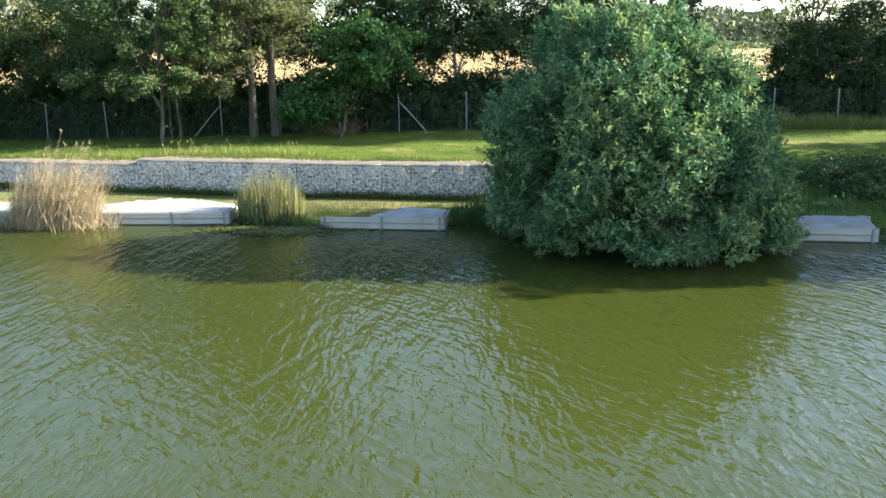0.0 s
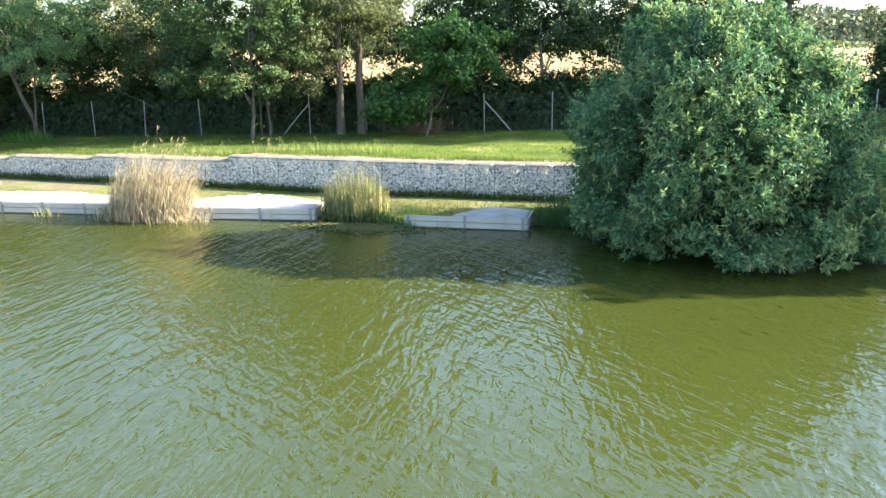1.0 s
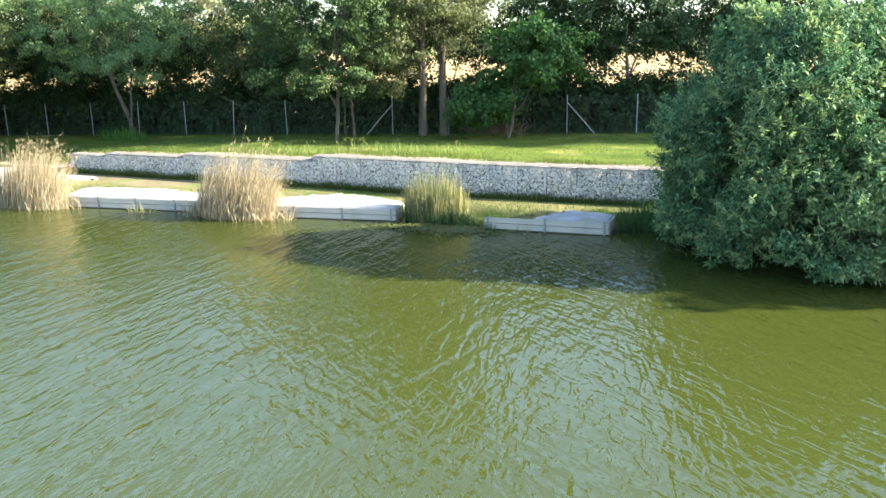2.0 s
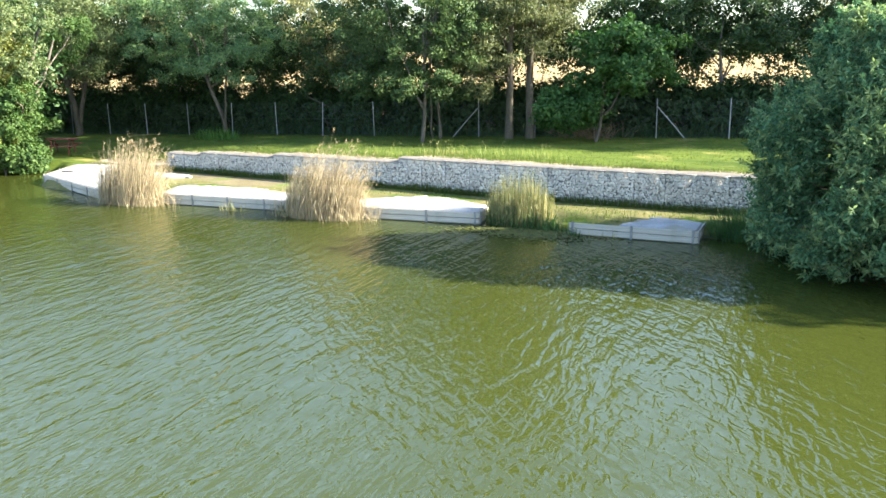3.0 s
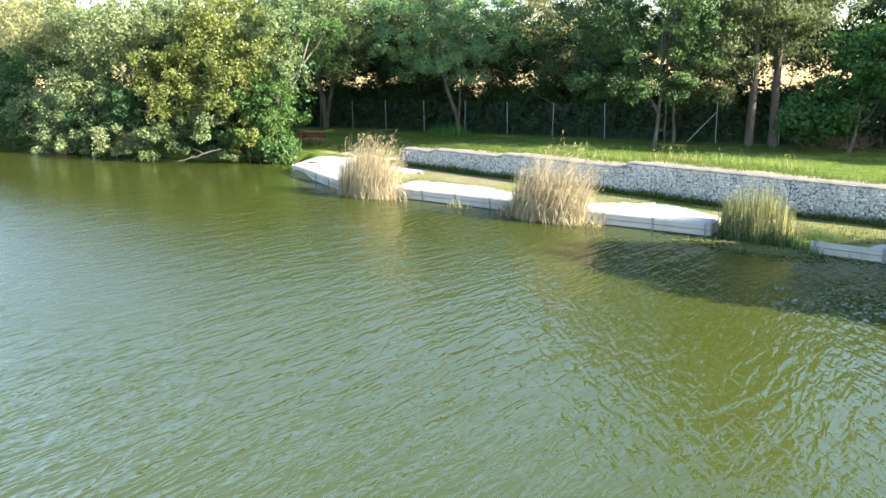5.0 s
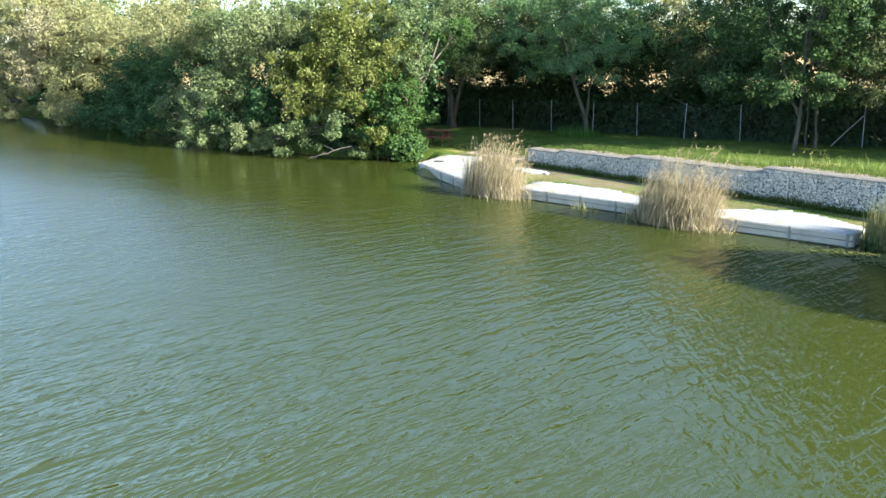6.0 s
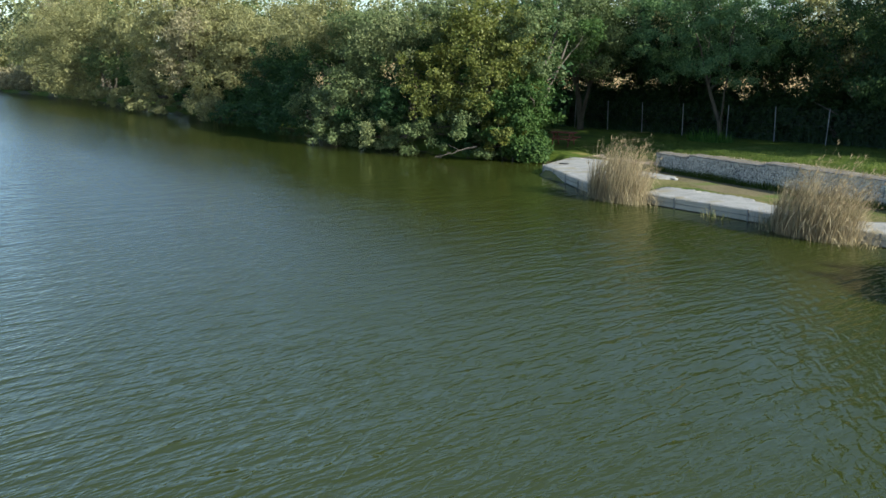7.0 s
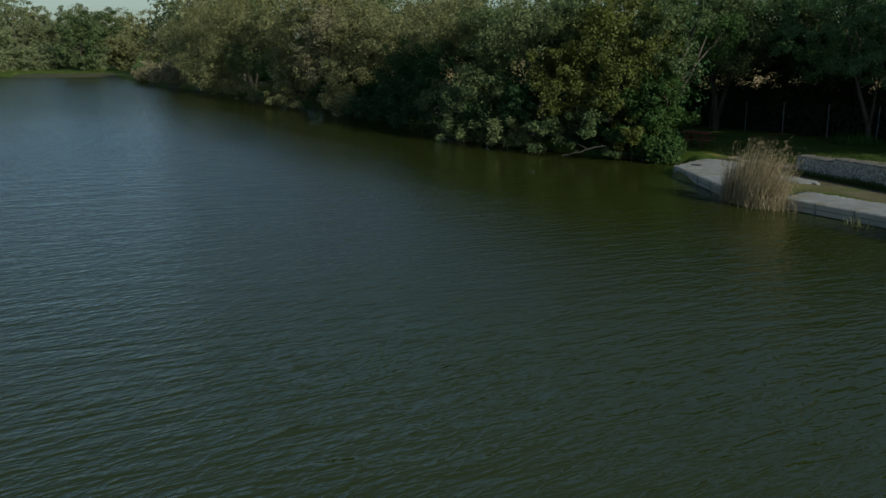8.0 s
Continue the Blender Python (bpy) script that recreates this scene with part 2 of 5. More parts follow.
# Colour lowered evenly to stand in for shade on the lawn.
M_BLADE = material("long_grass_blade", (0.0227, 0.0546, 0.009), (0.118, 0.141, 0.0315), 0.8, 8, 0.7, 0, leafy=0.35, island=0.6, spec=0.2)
# Coloured dark to stand in for shade under the hedge.
M_NETTLE = material("nettle_leaf", (0.015, 0.04, 0.012), (0.05, 0.085, 0.025), 1, 8, 0.7, 0, leafy=0.2, island=0.5)
M_SEED = material("grass_seed_head", (0.32, 0.28, 0.12), (0.50, 0.45, 0.24), 2, 10, 0.9, 0, leafy=0.2, island=0.5)
M_STALK = material("seeding_grass_stalk", (0.10, 0.15, 0.03), (0.30, 0.30, 0.11), 0.8, 8, 0.7, 0, leafy=0.3, island=0.6, spec=0.2)
M_WEED = material("floating_weed", (0.05, 0.07, 0.015), (0.17, 0.165, 0.05), 1.5, 10, 0.5, 0, island=0.6)
M_DEAD = material("weathered_dead_wood", (0.055, 0.046, 0.036), (0.13, 0.11, 0.088), 4, 20, 0.9, 0.01)
M_TWIG = material("dead_twig", (0.10, 0.07, 0.045), (0.22, 0.16, 0.10), 4, 20, 0.95, 0.01)
M_BLACK = material("black_rubber", (0.02, 0.02, 0.02), (0.05, 0.05, 0.05), 5, 30, 0.7, 0.002)


# ---- mesh tools ----
def fast(name, verts, faces, mat, smooth=False):
    """A mesh from arrays of corners and of faces that all have as many corners."""
    me = bpy.data.meshes.new(name)
    verts, faces = np.asarray(verts, np.float32).reshape(-1, 3), np.asarray(faces, np.int32)
    k = faces.shape[1]
    me.vertices.add(len(verts))
    me.vertices.foreach_set("co", verts.ravel())
    me.loops.add(faces.size)
    me.loops.foreach_set("vertex_index", faces.ravel())
    me.polygons.add(len(faces))
    me.polygons.foreach_set("loop_start", np.arange(0, faces.size, k, dtype=np.int32))
    me.update(calc_edges=True)
    if smooth:
        me.polygons.foreach_set("use_smooth", np.ones(len(faces), bool))
    me.materials.append(mat)
    return me


def base(name, x, y, z, label, category, group="", kind=""):
    """An empty at a thing's foot that holds its parts."""
    ob = new(name)
    ob.empty_display_size = 0.2
    ob.matrix_basis = pose(x, y, z)
    return tagged(ob, label, category, group, kind)


def part(name, me, parent, label="", kind=""):
    ob = new(name, me)
    ob.parent = parent
    return tagged(ob, label, kind=kind)


def joined(pieces):
    """Corner and face arrays of several pieces as one pair."""
    vs, fs, n = [], [], 0
    for v, f in pieces:
        vs.append(np.asarray(v, float).reshape(-1, 3))
        fs.append(np.asarray(f) + n)
        n += len(vs[-1])
    return np.concatenate(vs), np.concatenate(fs)


def tube(points, radii, sides=7):
    """A tapered tube along points, closed at its end by its taper."""
    p = np.asarray(points, float)
    way = np.gradient(p, axis=0)
    way /= np.linalg.norm(way, axis=1)[:, None] + 1e-9
    ref = np.where(np.abs(way[:, 2:3]) > 0.9, (1.0, 0, 0), (0, 0, 1.0))
    u = np.cross(way, ref)
    u /= np.linalg.norm(u, axis=1)[:, None] + 1e-9
    w = np.cross(way, u)
    a = np.linspace(0, 2 * np.pi, sides, endpoint=False)
    ring = np.cos(a)[None, :, None] * u[:, None] + np.sin(a)[None, :, None] * w[:, None]
    v = p[:, None] + ring * np.asarray(radii, float)[:, None, None]
    i, j = np.meshgrid(np.arange(len(p) - 1), np.arange(sides), indexing="ij")
    q = (j + 1) % sides
    f = np.stack([i * sides + j, i * sides + q, (i + 1) * sides + q, (i + 1) * sides + j], -1).reshape(-1, 4)
    return v.reshape(-1, 3), f


def box(x0, x1, y0, y1, z0, z1):
    v = [(x, y, z) for z in (z0, z1) for y in (y0, y1) for x in (x0, x1)]
    f = [(0, 2, 3, 1), (4, 5, 7, 6), (0, 1, 5, 4), (2, 6, 7, 3), (0, 4, 6, 2), (1, 3, 7, 5)]
    return np.array(v, float), np.array(f)


def bevelled(name, size, mat, edge=0.006):
    """A block of that size round its origin, with rounded edges."""
    bm = bmesh.new()
    bmesh.ops.create_cube(bm, size=1)
    bmesh.ops.scale(bm, vec=size, verts=bm.verts)
    bmesh.ops.bevel(bm, geom=list(bm.edges), offset=edge, segments=2, affect="EDGES")
    me = bpy.data.meshes.new(name)
    bm.to_mesh(me)
    bm.free()
    me.materials.append(mat)
    return me


def unit(v):
    return v / (np.linalg.norm(v, axis=-1, keepdims=True) + 1e-9)


def leaves(rng, at, out, size, aspect=0.45, droop=0.2, spread=0.55):
    """Small folded leaves at the places given, facing out on the whole."""
    n = len(at)
    normal = unit(out * 0.7 + rng.normal(size=(n, 3)) * spread + (0, 0, 0.35))
    along = unit(np.cross(normal, rng.normal(size=(n, 3))) - np.array((0, 0, droop)))
    across = unit(np.cross(normal, along))
    long = (size * rng.uniform(0.6, 1.35, n))[:, None]
    wide = long * aspect * 0.5
    lift = normal * long * 0.1
    v = np.stack([at - along * long * 0.5, at + across * wide + lift, at + along * long * 0.5, at - across * wide + lift], 1)
    return v.reshape(-1, 3), np.arange(4 * n).reshape(-1, 4)


def rosettes(rng, at, out, each, size, aspect=0.3):
    """Tufts of leaves that spread from shoot tips, each tuft leaning the way its tip points."""
    n = len(at)
    along = unit(np.repeat(out, each, 0) * 0.55 + rng.normal(size=(n * each, 3)) * 0.6)
    across = unit(np.cross(along, rng.normal(size=(n * each, 3))))
    long = (size * rng.uniform(0.6, 1.3, n * each))[:, None]
    root = np.repeat(at, each, 0) + np.repeat(out, each, 0) * rng.uniform(-0.14, 0.06, (n * each, 1))
    wide, sag = across * long * aspect * 0.5, np.array((0, 0, -0.12)) * long
    v = np.stack([root, root + along * long * 0.5 + wide, root + along * long + sag, root + along * long * 0.5 - wide], 1)
    return v.reshape(-1, 3), np.arange(4 * n * each).reshape(-1, 4)


def crown_points(rng, centre, radii, clumps, each, clump_size, low_cut=-1.0, shell=0.55, lumps=0.34):
    """Clump centres in a lumpy crown, and leaf places with their outward ways."""
    centre, radii = np.array(centre, float), np.array(radii, float)
    d = unit(rng.normal(size=(clumps * 3, 3)))
    d = d[d[:, 2] > low_cut][:clumps]
    lump = np.array([noise.noise(Vector(w * 1.7 + centre * 0.37)) for w in d])
    r = rng.uniform(shell, 1, len(d)) ** 0.7 * (1 + lumps * 2 * lump)
    mid = centre + d * r[:, None] * radii
    w = unit(rng.normal(size=(len(d), each, 3)))
    reach = clump_size * rng.uniform(0.6, 1.4, (len(d), 1, 1)) * rng.uniform(0.25, 1, (len(d), each, 1)) ** 0.6
    at = mid[:, None] + w * reach * (1, 1, 0.75)
    out = unit(w * 0.7 + d[:, None])
    return mid, at.reshape(-1, 3), out.reshape(-1, 3)


def layered(seed, centre, radii, count, clumps, each, size, flat=0.55, core=0.25):
    """Crowns for one tree: flat sprays of leaves set about an ellipsoid, with gaps between them and a thin core."""
    rng = np.random.default_rng(seed)
    c, r = np.array(centre, float), np.array(radii, float)
    out = [(tuple(c), tuple(r * 0.6), int(count * clumps * core), each, size * 1.1)]
    for k in range(count):
        up = -0.8 + 1.75 * (k + rng.uniform(0.2, 0.8)) / count
        a = 2.4 * k + rng.uniform(-0.5, 0.5)
        ring = math.sqrt(max(0.05, 1 - up * up))
        s = rng.uniform(0.3, 0.46) * (r[0] + r[1]) / 2
        at = c + np.array((math.cos(a) * ring * 0.72, math.sin(a) * ring * 0.72, up * 0.82)) * r
        out.append((tuple(at), (s, s, s * flat), clumps, each, size))
    return out


def bent(rng, a, b, steps, wander):
    """A wandering line from a to b."""
    t = np.linspace(0, 1, steps)[:, None]
    sag = np.cumsum(rng.normal(size=(steps, 3)), 0) * wander
    sag -= t * sag[-1]
    return np.array(a) * (1 - t) + np.array(b) * t + sag


def tree(name, x, y, z, seed, crowns, leaf_mat, bark, label, category="tree", trunk=0.16, stems=1, fork=0.3, leaf=0.12, aspect=0.5, droop=0.2, limbs=7, group="", lean=(0, 0), low_cut=-1.0, keep=None, shell=0.55, forked=0.0):
    """A tree on (x, y, z): stems, limbs that reach into its clumps, and crowns of (centre, radii, clumps, leaves each, clump size)."""
    rng = np.random.default_rng(seed)
    thing = base(name, x, y, z, label, category, group)
    mids, ats, outs = [], [], []
    for centre, radii, clumps, each, clump in crowns:
        m, a, o = crown_points(rng, centre, radii, clumps, each, clump, low_cut, shell)
        mids.append(m), ats.append(a), outs.append(o)
    mids, ats, outs = np.concatenate(mids), np.concatenate(ats), np.concatenate(outs)
    ok = ats[:, 2] > (0.05 if keep is None else keep)
    top = np.array(crowns[0][0], float)
    high = top[2] + crowns[0][1][2] * 0.45
    for s in range(stems):
        off = np.array((0, 0, -0.25)) if stems == 1 or forked else np.array((*rng.normal(size=2) * 0.22, -0.25))
        to = np.array((top[0] + lean[0] + (rng.normal() * 0.3 if stems > 1 else 0) + ((2 * s - 1) * 1.5 if forked else 0), top[1] + lean[1] + (rng.normal() * 0.6 if stems > 1 else 0), high * rng.uniform(0.85, 1)))
        if forked:
            line = np.concatenate([bent(rng, off, (rng.normal() * 0.03, 0, forked), 4, 0.01)[:-1], bent(rng, (0, 0, forked), to, 8, 0.05)])
        else:
            line = bent(rng, off, to, 11, 0.05)
        thick = trunk * (1 if s == 0 else rng.uniform(0.5, 0.8))
        taper = thick * (0.95 * (1 - np.linspace(0, 1, 11)) ** 0.8 + 0.08)
        taper[0] *= 1.15
        stem = part("trunk", fast("trunk", *tube(line, taper, 9), bark, True), thing)
        for k in range(limbs // stems):
            i = rng.integers(5 if forked else 3, 9)
            goal = mids[rng.integers(len(mids))]
            if goal[2] < line[i][2] - 0.5:
                goal = goal + (0, 0, 1.0)
            arm = bent(rng, line[i], goal, 7, 0.08)
            part("limb", fast("limb", *tube(arm, taper[i] * (0.6 * (1 - np.linspace(0, 1, 7)) + 0.06), 6), bark, True), stem)
    part("crown", fast("crown", *leaves(rng, ats[ok], outs[ok], leaf, aspect, droop), leaf_mat), thing)
    return thing


# ---- ground and water ----
def wall_front(x):
    """Where the gabion wall's face stands, along the bank."""
    return 24.5 + 0.11 * np.maximum(0, -6.0 - x)


WALL_STEPS = ((-25.7, 1.10), (-23.3, 1.21), (-19.6, 1.33), (-13.6, 1.50))  # each length of wall, from its left end, and its top
WALL_END = 1.4


def wall_top(x):
    h = np.full_like(np.asarray(x, float), WALL_STEPS[0][1])
    for x0, z in WALL_STEPS[1:]:
        h = np.where(x >= x0, z, h)
    return h


def smooth(a, b, v):
    t = np.clip((v - a) / (b - a), 0, 1)
    return t * t * (3 - 2 * t)


def shore(x):
    """The water's edge along the near bank."""
    s = 21.95 + 0.9 * np.exp(-((x + 7.6) / 1.3) ** 2) - 1.2 * np.exp(-((x - 3.5) / 3.0) ** 2) + 0.15 * np.sin(x * 1.9) * np.sin(x * 0.7)
    s = s + 4.0 * np.exp(-((x + 32.2) / 2.6) ** 2) + 1.5 * smooth(-30, -36, x) - 3.0 * smooth(-60, -95, x) - 5.6 * smooth(-95, -135, x)
    return s - 2.0 * smooth(11, 40, x)


def ground_height(x, y):
    x, y = np.asarray(x, float), np.asarray(y, float)
    fence = np.clip(1.40 + (x + 6) * 0.025, 0.45, 1.6)
    lower = 0.33 + 0.02 * np.sin(x * 0.8) * np.sin(y * 1.1)
    # Behind the wall, the grass runs from the wall's top to the fence.
    front = wall_front(x)
    behind = wall_top(x) - 0.03 + (fence - wall_top(x)) * smooth(2, 12, y - front - 1)
    walled = np.where(y < front + 0.35, lower, lower + (behind - lower) * np.clip((y - front - 0.35) / 0.4, 0, 1))
    # With no wall, the bank climbs by itself.
    slope_r = lower + (fence - lower) * smooth(25.3, 31, y)
    slope_l = lower + (fence - lower) * smooth(24, 36, y)
    near = np.where(x > WALL_END, slope_r, np.where(x < WALL_STEPS[0][0], slope_l, walled))
    far = near + np.maximum(0, y - 45) * 0.010 + 4.0 * smooth(150, 700, y)
    # The pond's basin.
    left, right, south = -166 + 6 * np.sin(y * 0.06), 75 + 5 * np.sin(y * 0.05), -95
    inside = np.minimum(np.minimum(shore(x) - y, y - south), np.minimum(x - left, right - x))
    dry = np.where(y > 15, far, 0.5 + 0.5 * smooth(0, 30, -inside))
    return np.where(inside > 0, -1.2 * smooth(0, 2.0, inside) - 0.02, -0.02 + (dry + 0.02) * smooth(0, 0.6, -inside))


def ground_axis(dense_from, dense_to, step, reach_low, reach_high, growth=1.22):
    mid = list(np.arange(dense_from, dense_to + step / 2, step))
    up, s = [dense_to], step
    while up[-1] < reach_high:
        s *= growth
        up.append(up[-1] + s)
    down, s = [dense_from], step
    while down[-1] > reach_low:
        s *= growth
        down.append(down[-1] - s)
    return np.array(down[:0:-1] + mid + up[1:])


gx, gy = ground_axis(-45, 20, 0.4, -2600, 2600, 1.12), ground_axis(18, 40, 0.2, -2600, 2600, 1.12)
X, Y = np.meshgrid(gx, gy)
Z = ground_height(X, Y)
ni, nj = len(gy), len(gx)
i, j = np.meshgrid(np.arange(ni - 1), np.arange(nj - 1), indexing="ij")
quads = np.stack([i * nj + j, i * nj + j + 1, (i + 1) * nj + j + 1, (i + 1) * nj + j], -1).reshape(-1, 4)
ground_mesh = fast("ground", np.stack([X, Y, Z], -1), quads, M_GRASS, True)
for m in (M_DRY, M_BED, M_FIELD, M_EARTH, M_MUD):
    ground_mesh.materials.append(m)
cx, cy = (X[:-1, :-1] + X[1:, 1:]).ravel() / 2, (Y[:-1, :-1] + Y[1:, 1:]).ravel() / 2
cz = ground_height(cx, cy)
front = wall_front(cx)
kind = np.zeros(len(cx), np.int32)
walled = (cx > WALL_STEPS[0][0] - 5) & (cx < WALL_END)
kind[walled & (cy < front + 0.4) & (cy > 21)] = 1
kind[walled & (cy > front + 0.4) & (cy < front + 1.5)] = 4
kind[walled & (cx < -14.5) & (cy < front + 0.3) & (cy > front - 1.9 + 0.4 * np.sin(cx * 1.3))] = 5
kind[(cy > 46) & (cx > -300)] = 3
kind[cz < 0.0] = 2
ground_mesh.polygons.foreach_set("material_index", kind)
tagged(new("ground", ground_mesh), "mown grass bank, bare strips and a ripe field beyond", "ground", kind="structure")

wx, wy = np.linspace(-180, 90, 28), np.linspace(-110, 26, 15)
WX, WY = np.meshgrid(wx, wy)
i, j = np.meshgrid(np.arange(14), np.arange(27), indexing="ij")
wq = np.stack([i * 28 + j, i * 28 + j + 1, (i + 1) * 28 + j + 1, (i + 1) * 28 + j], -1).reshape(-1, 4)
tagged(new("water", fast("water", np.stack([WX, WY, WX * 0], -1), wq, M_WATER, True)), "murky olive pond water ruffled by the wind", "water", kind="structure")


def height_at(x, y):
    return float(ground_height(np.array([x]), np.array([y]))[0])


# ---- gabion wall ----
def stone_shapes(rng, count):
    """Rough angular stones: hulls of a few points scattered near the faces of a squat block."""
    out = []
    for _ in range(count):
        bm = bmesh.new()
        for p in rng.uniform(-1, 1, (13, 3)):
            p = p / np.abs(p).max() * rng.uniform(0.85, 1.08, 3) * (1, 1, rng.uniform(0.72, 1.0))
            bm.verts.new(p)
        hull = bmesh.ops.convex_hull(bm, input=bm.verts)
        inner = {g for g in hull["geom_interior"] + hull["geom_unused"] if isinstance(g, bmesh.types.BMVert)}
        bmesh.ops.delete(bm, geom=list(inner), context="VERTS")
        bmesh.ops.triangulate(bm, faces=bm.faces)
        bm.verts.index_update()
        turn = np.array(Euler((0, rng.uniform(0, 6.28), 0)).to_matrix())
        out.append((np.array([v.co for v in bm.verts]) @ turn, np.array([[v.index for v in f.verts] for f in bm.faces])))
        bm.free()
    return out


def gabion_meshes(seed, wide, tall):
    """The stones, the rubble core and the wire cage of one basket; its face is at y = 0."""
    rng = np.random.default_rng(seed)
    shapes = stone_shapes(rng, 16)
    pieces = []
    cell = 0.104
    rows, cols = int(round(tall / (cell * 0.86))), int(round(wide / cell))
    for r in range(rows):
        for c in range(cols + 1):
            x = (c + (0.5 if r % 2 else 0)) * wide / cols + rng.normal() * 0.010
            z = (r + 0.5) * tall / rows + rng.normal() * 0.009
            x, z = min(max(x, 0.05), wide - 0.05), min(z, tall - 0.07)
            v0, f0 = shapes[rng.integers(16)]
            s = cell * rng.uniform(0.47, 0.62)
            pieces.append((v0 * (s, s * 0.36, s) + (x, 0.036 + rng.normal() * 0.006, z), f0))
    stones = fast("stone_fill", *joined(pieces), M_STONE)
    core = fast("rubble_core", *box(0.012, wide - 0.012, 0.042, 0.97, 0, tall - 0.05), M_CORE)
    wires = []
    t = 0.0022
    for k in range(int(wide / 0.1) + 1):
        x = min(k * 0.1, wide)
        wires.append(box(x - t, x + t, -t, t, 0, tall))
    for k in range(int(tall / 0.1) + 1):
        wires.append(box(0, wide, -t, t, k * 0.1 - t, k * 0.1 + t))
    for z in (0.01, tall):
        wires.append(box(0, wide, -0.006, 0.006, z - 0.006, z + 0.006))
    n = 9
    gx2, gy2 = np.meshgrid(np.linspace(0, wide, n), np.linspace(-0.02, 0.62, n))
    top = np.stack([gx2, gy2, np.full((n, n), tall + 0.03) + rng.normal(size=(n, n)) * 0.01 - 0.06 * (gy2 < 0.0)], -1).reshape(-1, 3)
    a2, b2 = np.meshgrid(np.arange(n - 1), np.arange(n - 1), indexing="ij")
    cap = fast("capping", top, np.stack([a2 * n + b2, a2 * n + b2 + 1, (a2 + 1) * n + b2 + 1, (a2 + 1) * n + b2], -1).reshape(-1, 4), M_CAP, True)
    return stones, core, cap, fast("wire_cage", *joined(wires), M_WIRE)


basket_cache = {}
x = WALL_STEPS[0][0]
count = 0
while x < WALL_END:
    tall = float(wall_top(np.array([x + 0.5]))[0]) - 0.36
    key = (round(tall, 2), count % 4)
    if key not in basket_cache:
        basket_cache[key] = gabion_meshes(200 + len(basket_cache), 1.0, tall)
    y0, y1 = float(wall_front(np.array([x]))[0]), float(wall_front(np.array([x + 1.0]))[0])
    g = base("gabion_basket", x, y0, 0.36, "wire gabion basket filled with white limestone, in a bank wall", "gabion", "gabions of the bank wall")
    g.matrix_basis = pose(x, y0, 0.36, 0, 0, math.degrees(math.atan2(y1 - y0, 1.0)))
    for nm, me in zip(("stone_fill", "rubble_core", "capping", "wire_cage"), basket_cache[key]):
        part(nm, me, g, kind="stuff" if nm in ("stone_fill", "wire_cage") else "")
    x += 1.0
    count += 1


# ---- fishing platforms ----
def slab(name, outline, z, thick, mat, rng, ragged=0.06, dome=0.03):
    """A ragged-edged bed of crushed stone: an outline filled from its middle, with a thin skirt."""
    pts, rag = [], []
    for a, b in zip(outline, outline[1:] + outline[:1]):
        n = max(2, int(math.dist(a[:2], b[:2]) / 0.1))
        r = a[2] if len(a) > 2 else ragged
        for k in range(n):
            pts.append(np.array(a[:2]) + (np.array(b[:2]) - np.array(a[:2])) * k / n)
            rag.append(rng.normal(size=2) * r)
    pts, rag = np.array(pts), np.array(rag)
    mid = pts.mean(0)
    steps = (0.02, 0.2, 0.4, 0.6, 0.75, 0.88, 0.96, 1.0)
    rings = [np.c_[mid + (pts - mid) * s + rag * s**8, np.full(len(pts), z + dome * (1 - s**4))] for s in steps]
    rings.append(np.c_[pts + rag, np.full(len(pts), z - thick)])
    n = len(pts)
    f = np.array([(r * n + k, (r + 1) * n + k, (r + 1) * n + (k + 1) % n, r * n + (k + 1) % n) for r in range(len(rings) - 1) for k in range(n)])
    area = sum(p[0] * q[1] - p[1] * q[0] for p, q in zip(pts, np.roll(pts, -1, 0)))
    return fast(name, np.concatenate(rings), f if area > 0 else f[:, ::-1], mat)


def edging(thing, a, b, origin, top=0.37, boards=2, straps=True, rng=None):
    """Boards on edge from a to b, with straps that hold them, all parts of a platform."""
    a, b = np.array(a, float) - origin[:2], np.array(b, float) - origin[:2]
    length, turn = math.dist(a, b), math.degrees(math.atan2(b[1] - a[1], b[0] - a[0]))
    tall = 0.16
    front = None
    for k in range(boards + 1):
        me = bevelled("edge_board", (length, 0.045, tall), M_BOARD if k < boards else M_LOW_BOARD, 0.008)
        ob = part("edge_board", me, thing)
        mid = (a + b) / 2
        front = front or ob
        ob.matrix_basis = pose(mid[0], mid[1], top - tall / 2 - k * (tall + 0.02) - origin[2], rng.normal() * 1.2, 0, turn)
    if straps:
        count = max(2, int(round(length / 1.75)) + 1)
        side = np.array((math.sin(radians(turn)), -math.cos(radians(turn))))
        for k in range(count):
            s = 0.12 + (length - 0.24) * k / (count - 1)
            ob = part("strap", bevelled("strap", (0.07, 0.035, 0.42), M_BRACKET, 0.006), front, "dull grey metal strap")
            ob.matrix_basis = pose(s - length / 2, -0.035, -0.09)
            post = part("mooring_post", fast("mooring_post", *tube([(0, 0, -1.0), (0, 0, 0.0), (0, 0, 0.24), (0, 0, 0.25)], [0.04, 0.04, 0.04, 0.0], 8), M_BOARD, True), thing)
            q = a + (b - a) / length * s - side * 0.06
            post.matrix_basis = pose(q[0], q[1], top - 0.27 - origin[2])


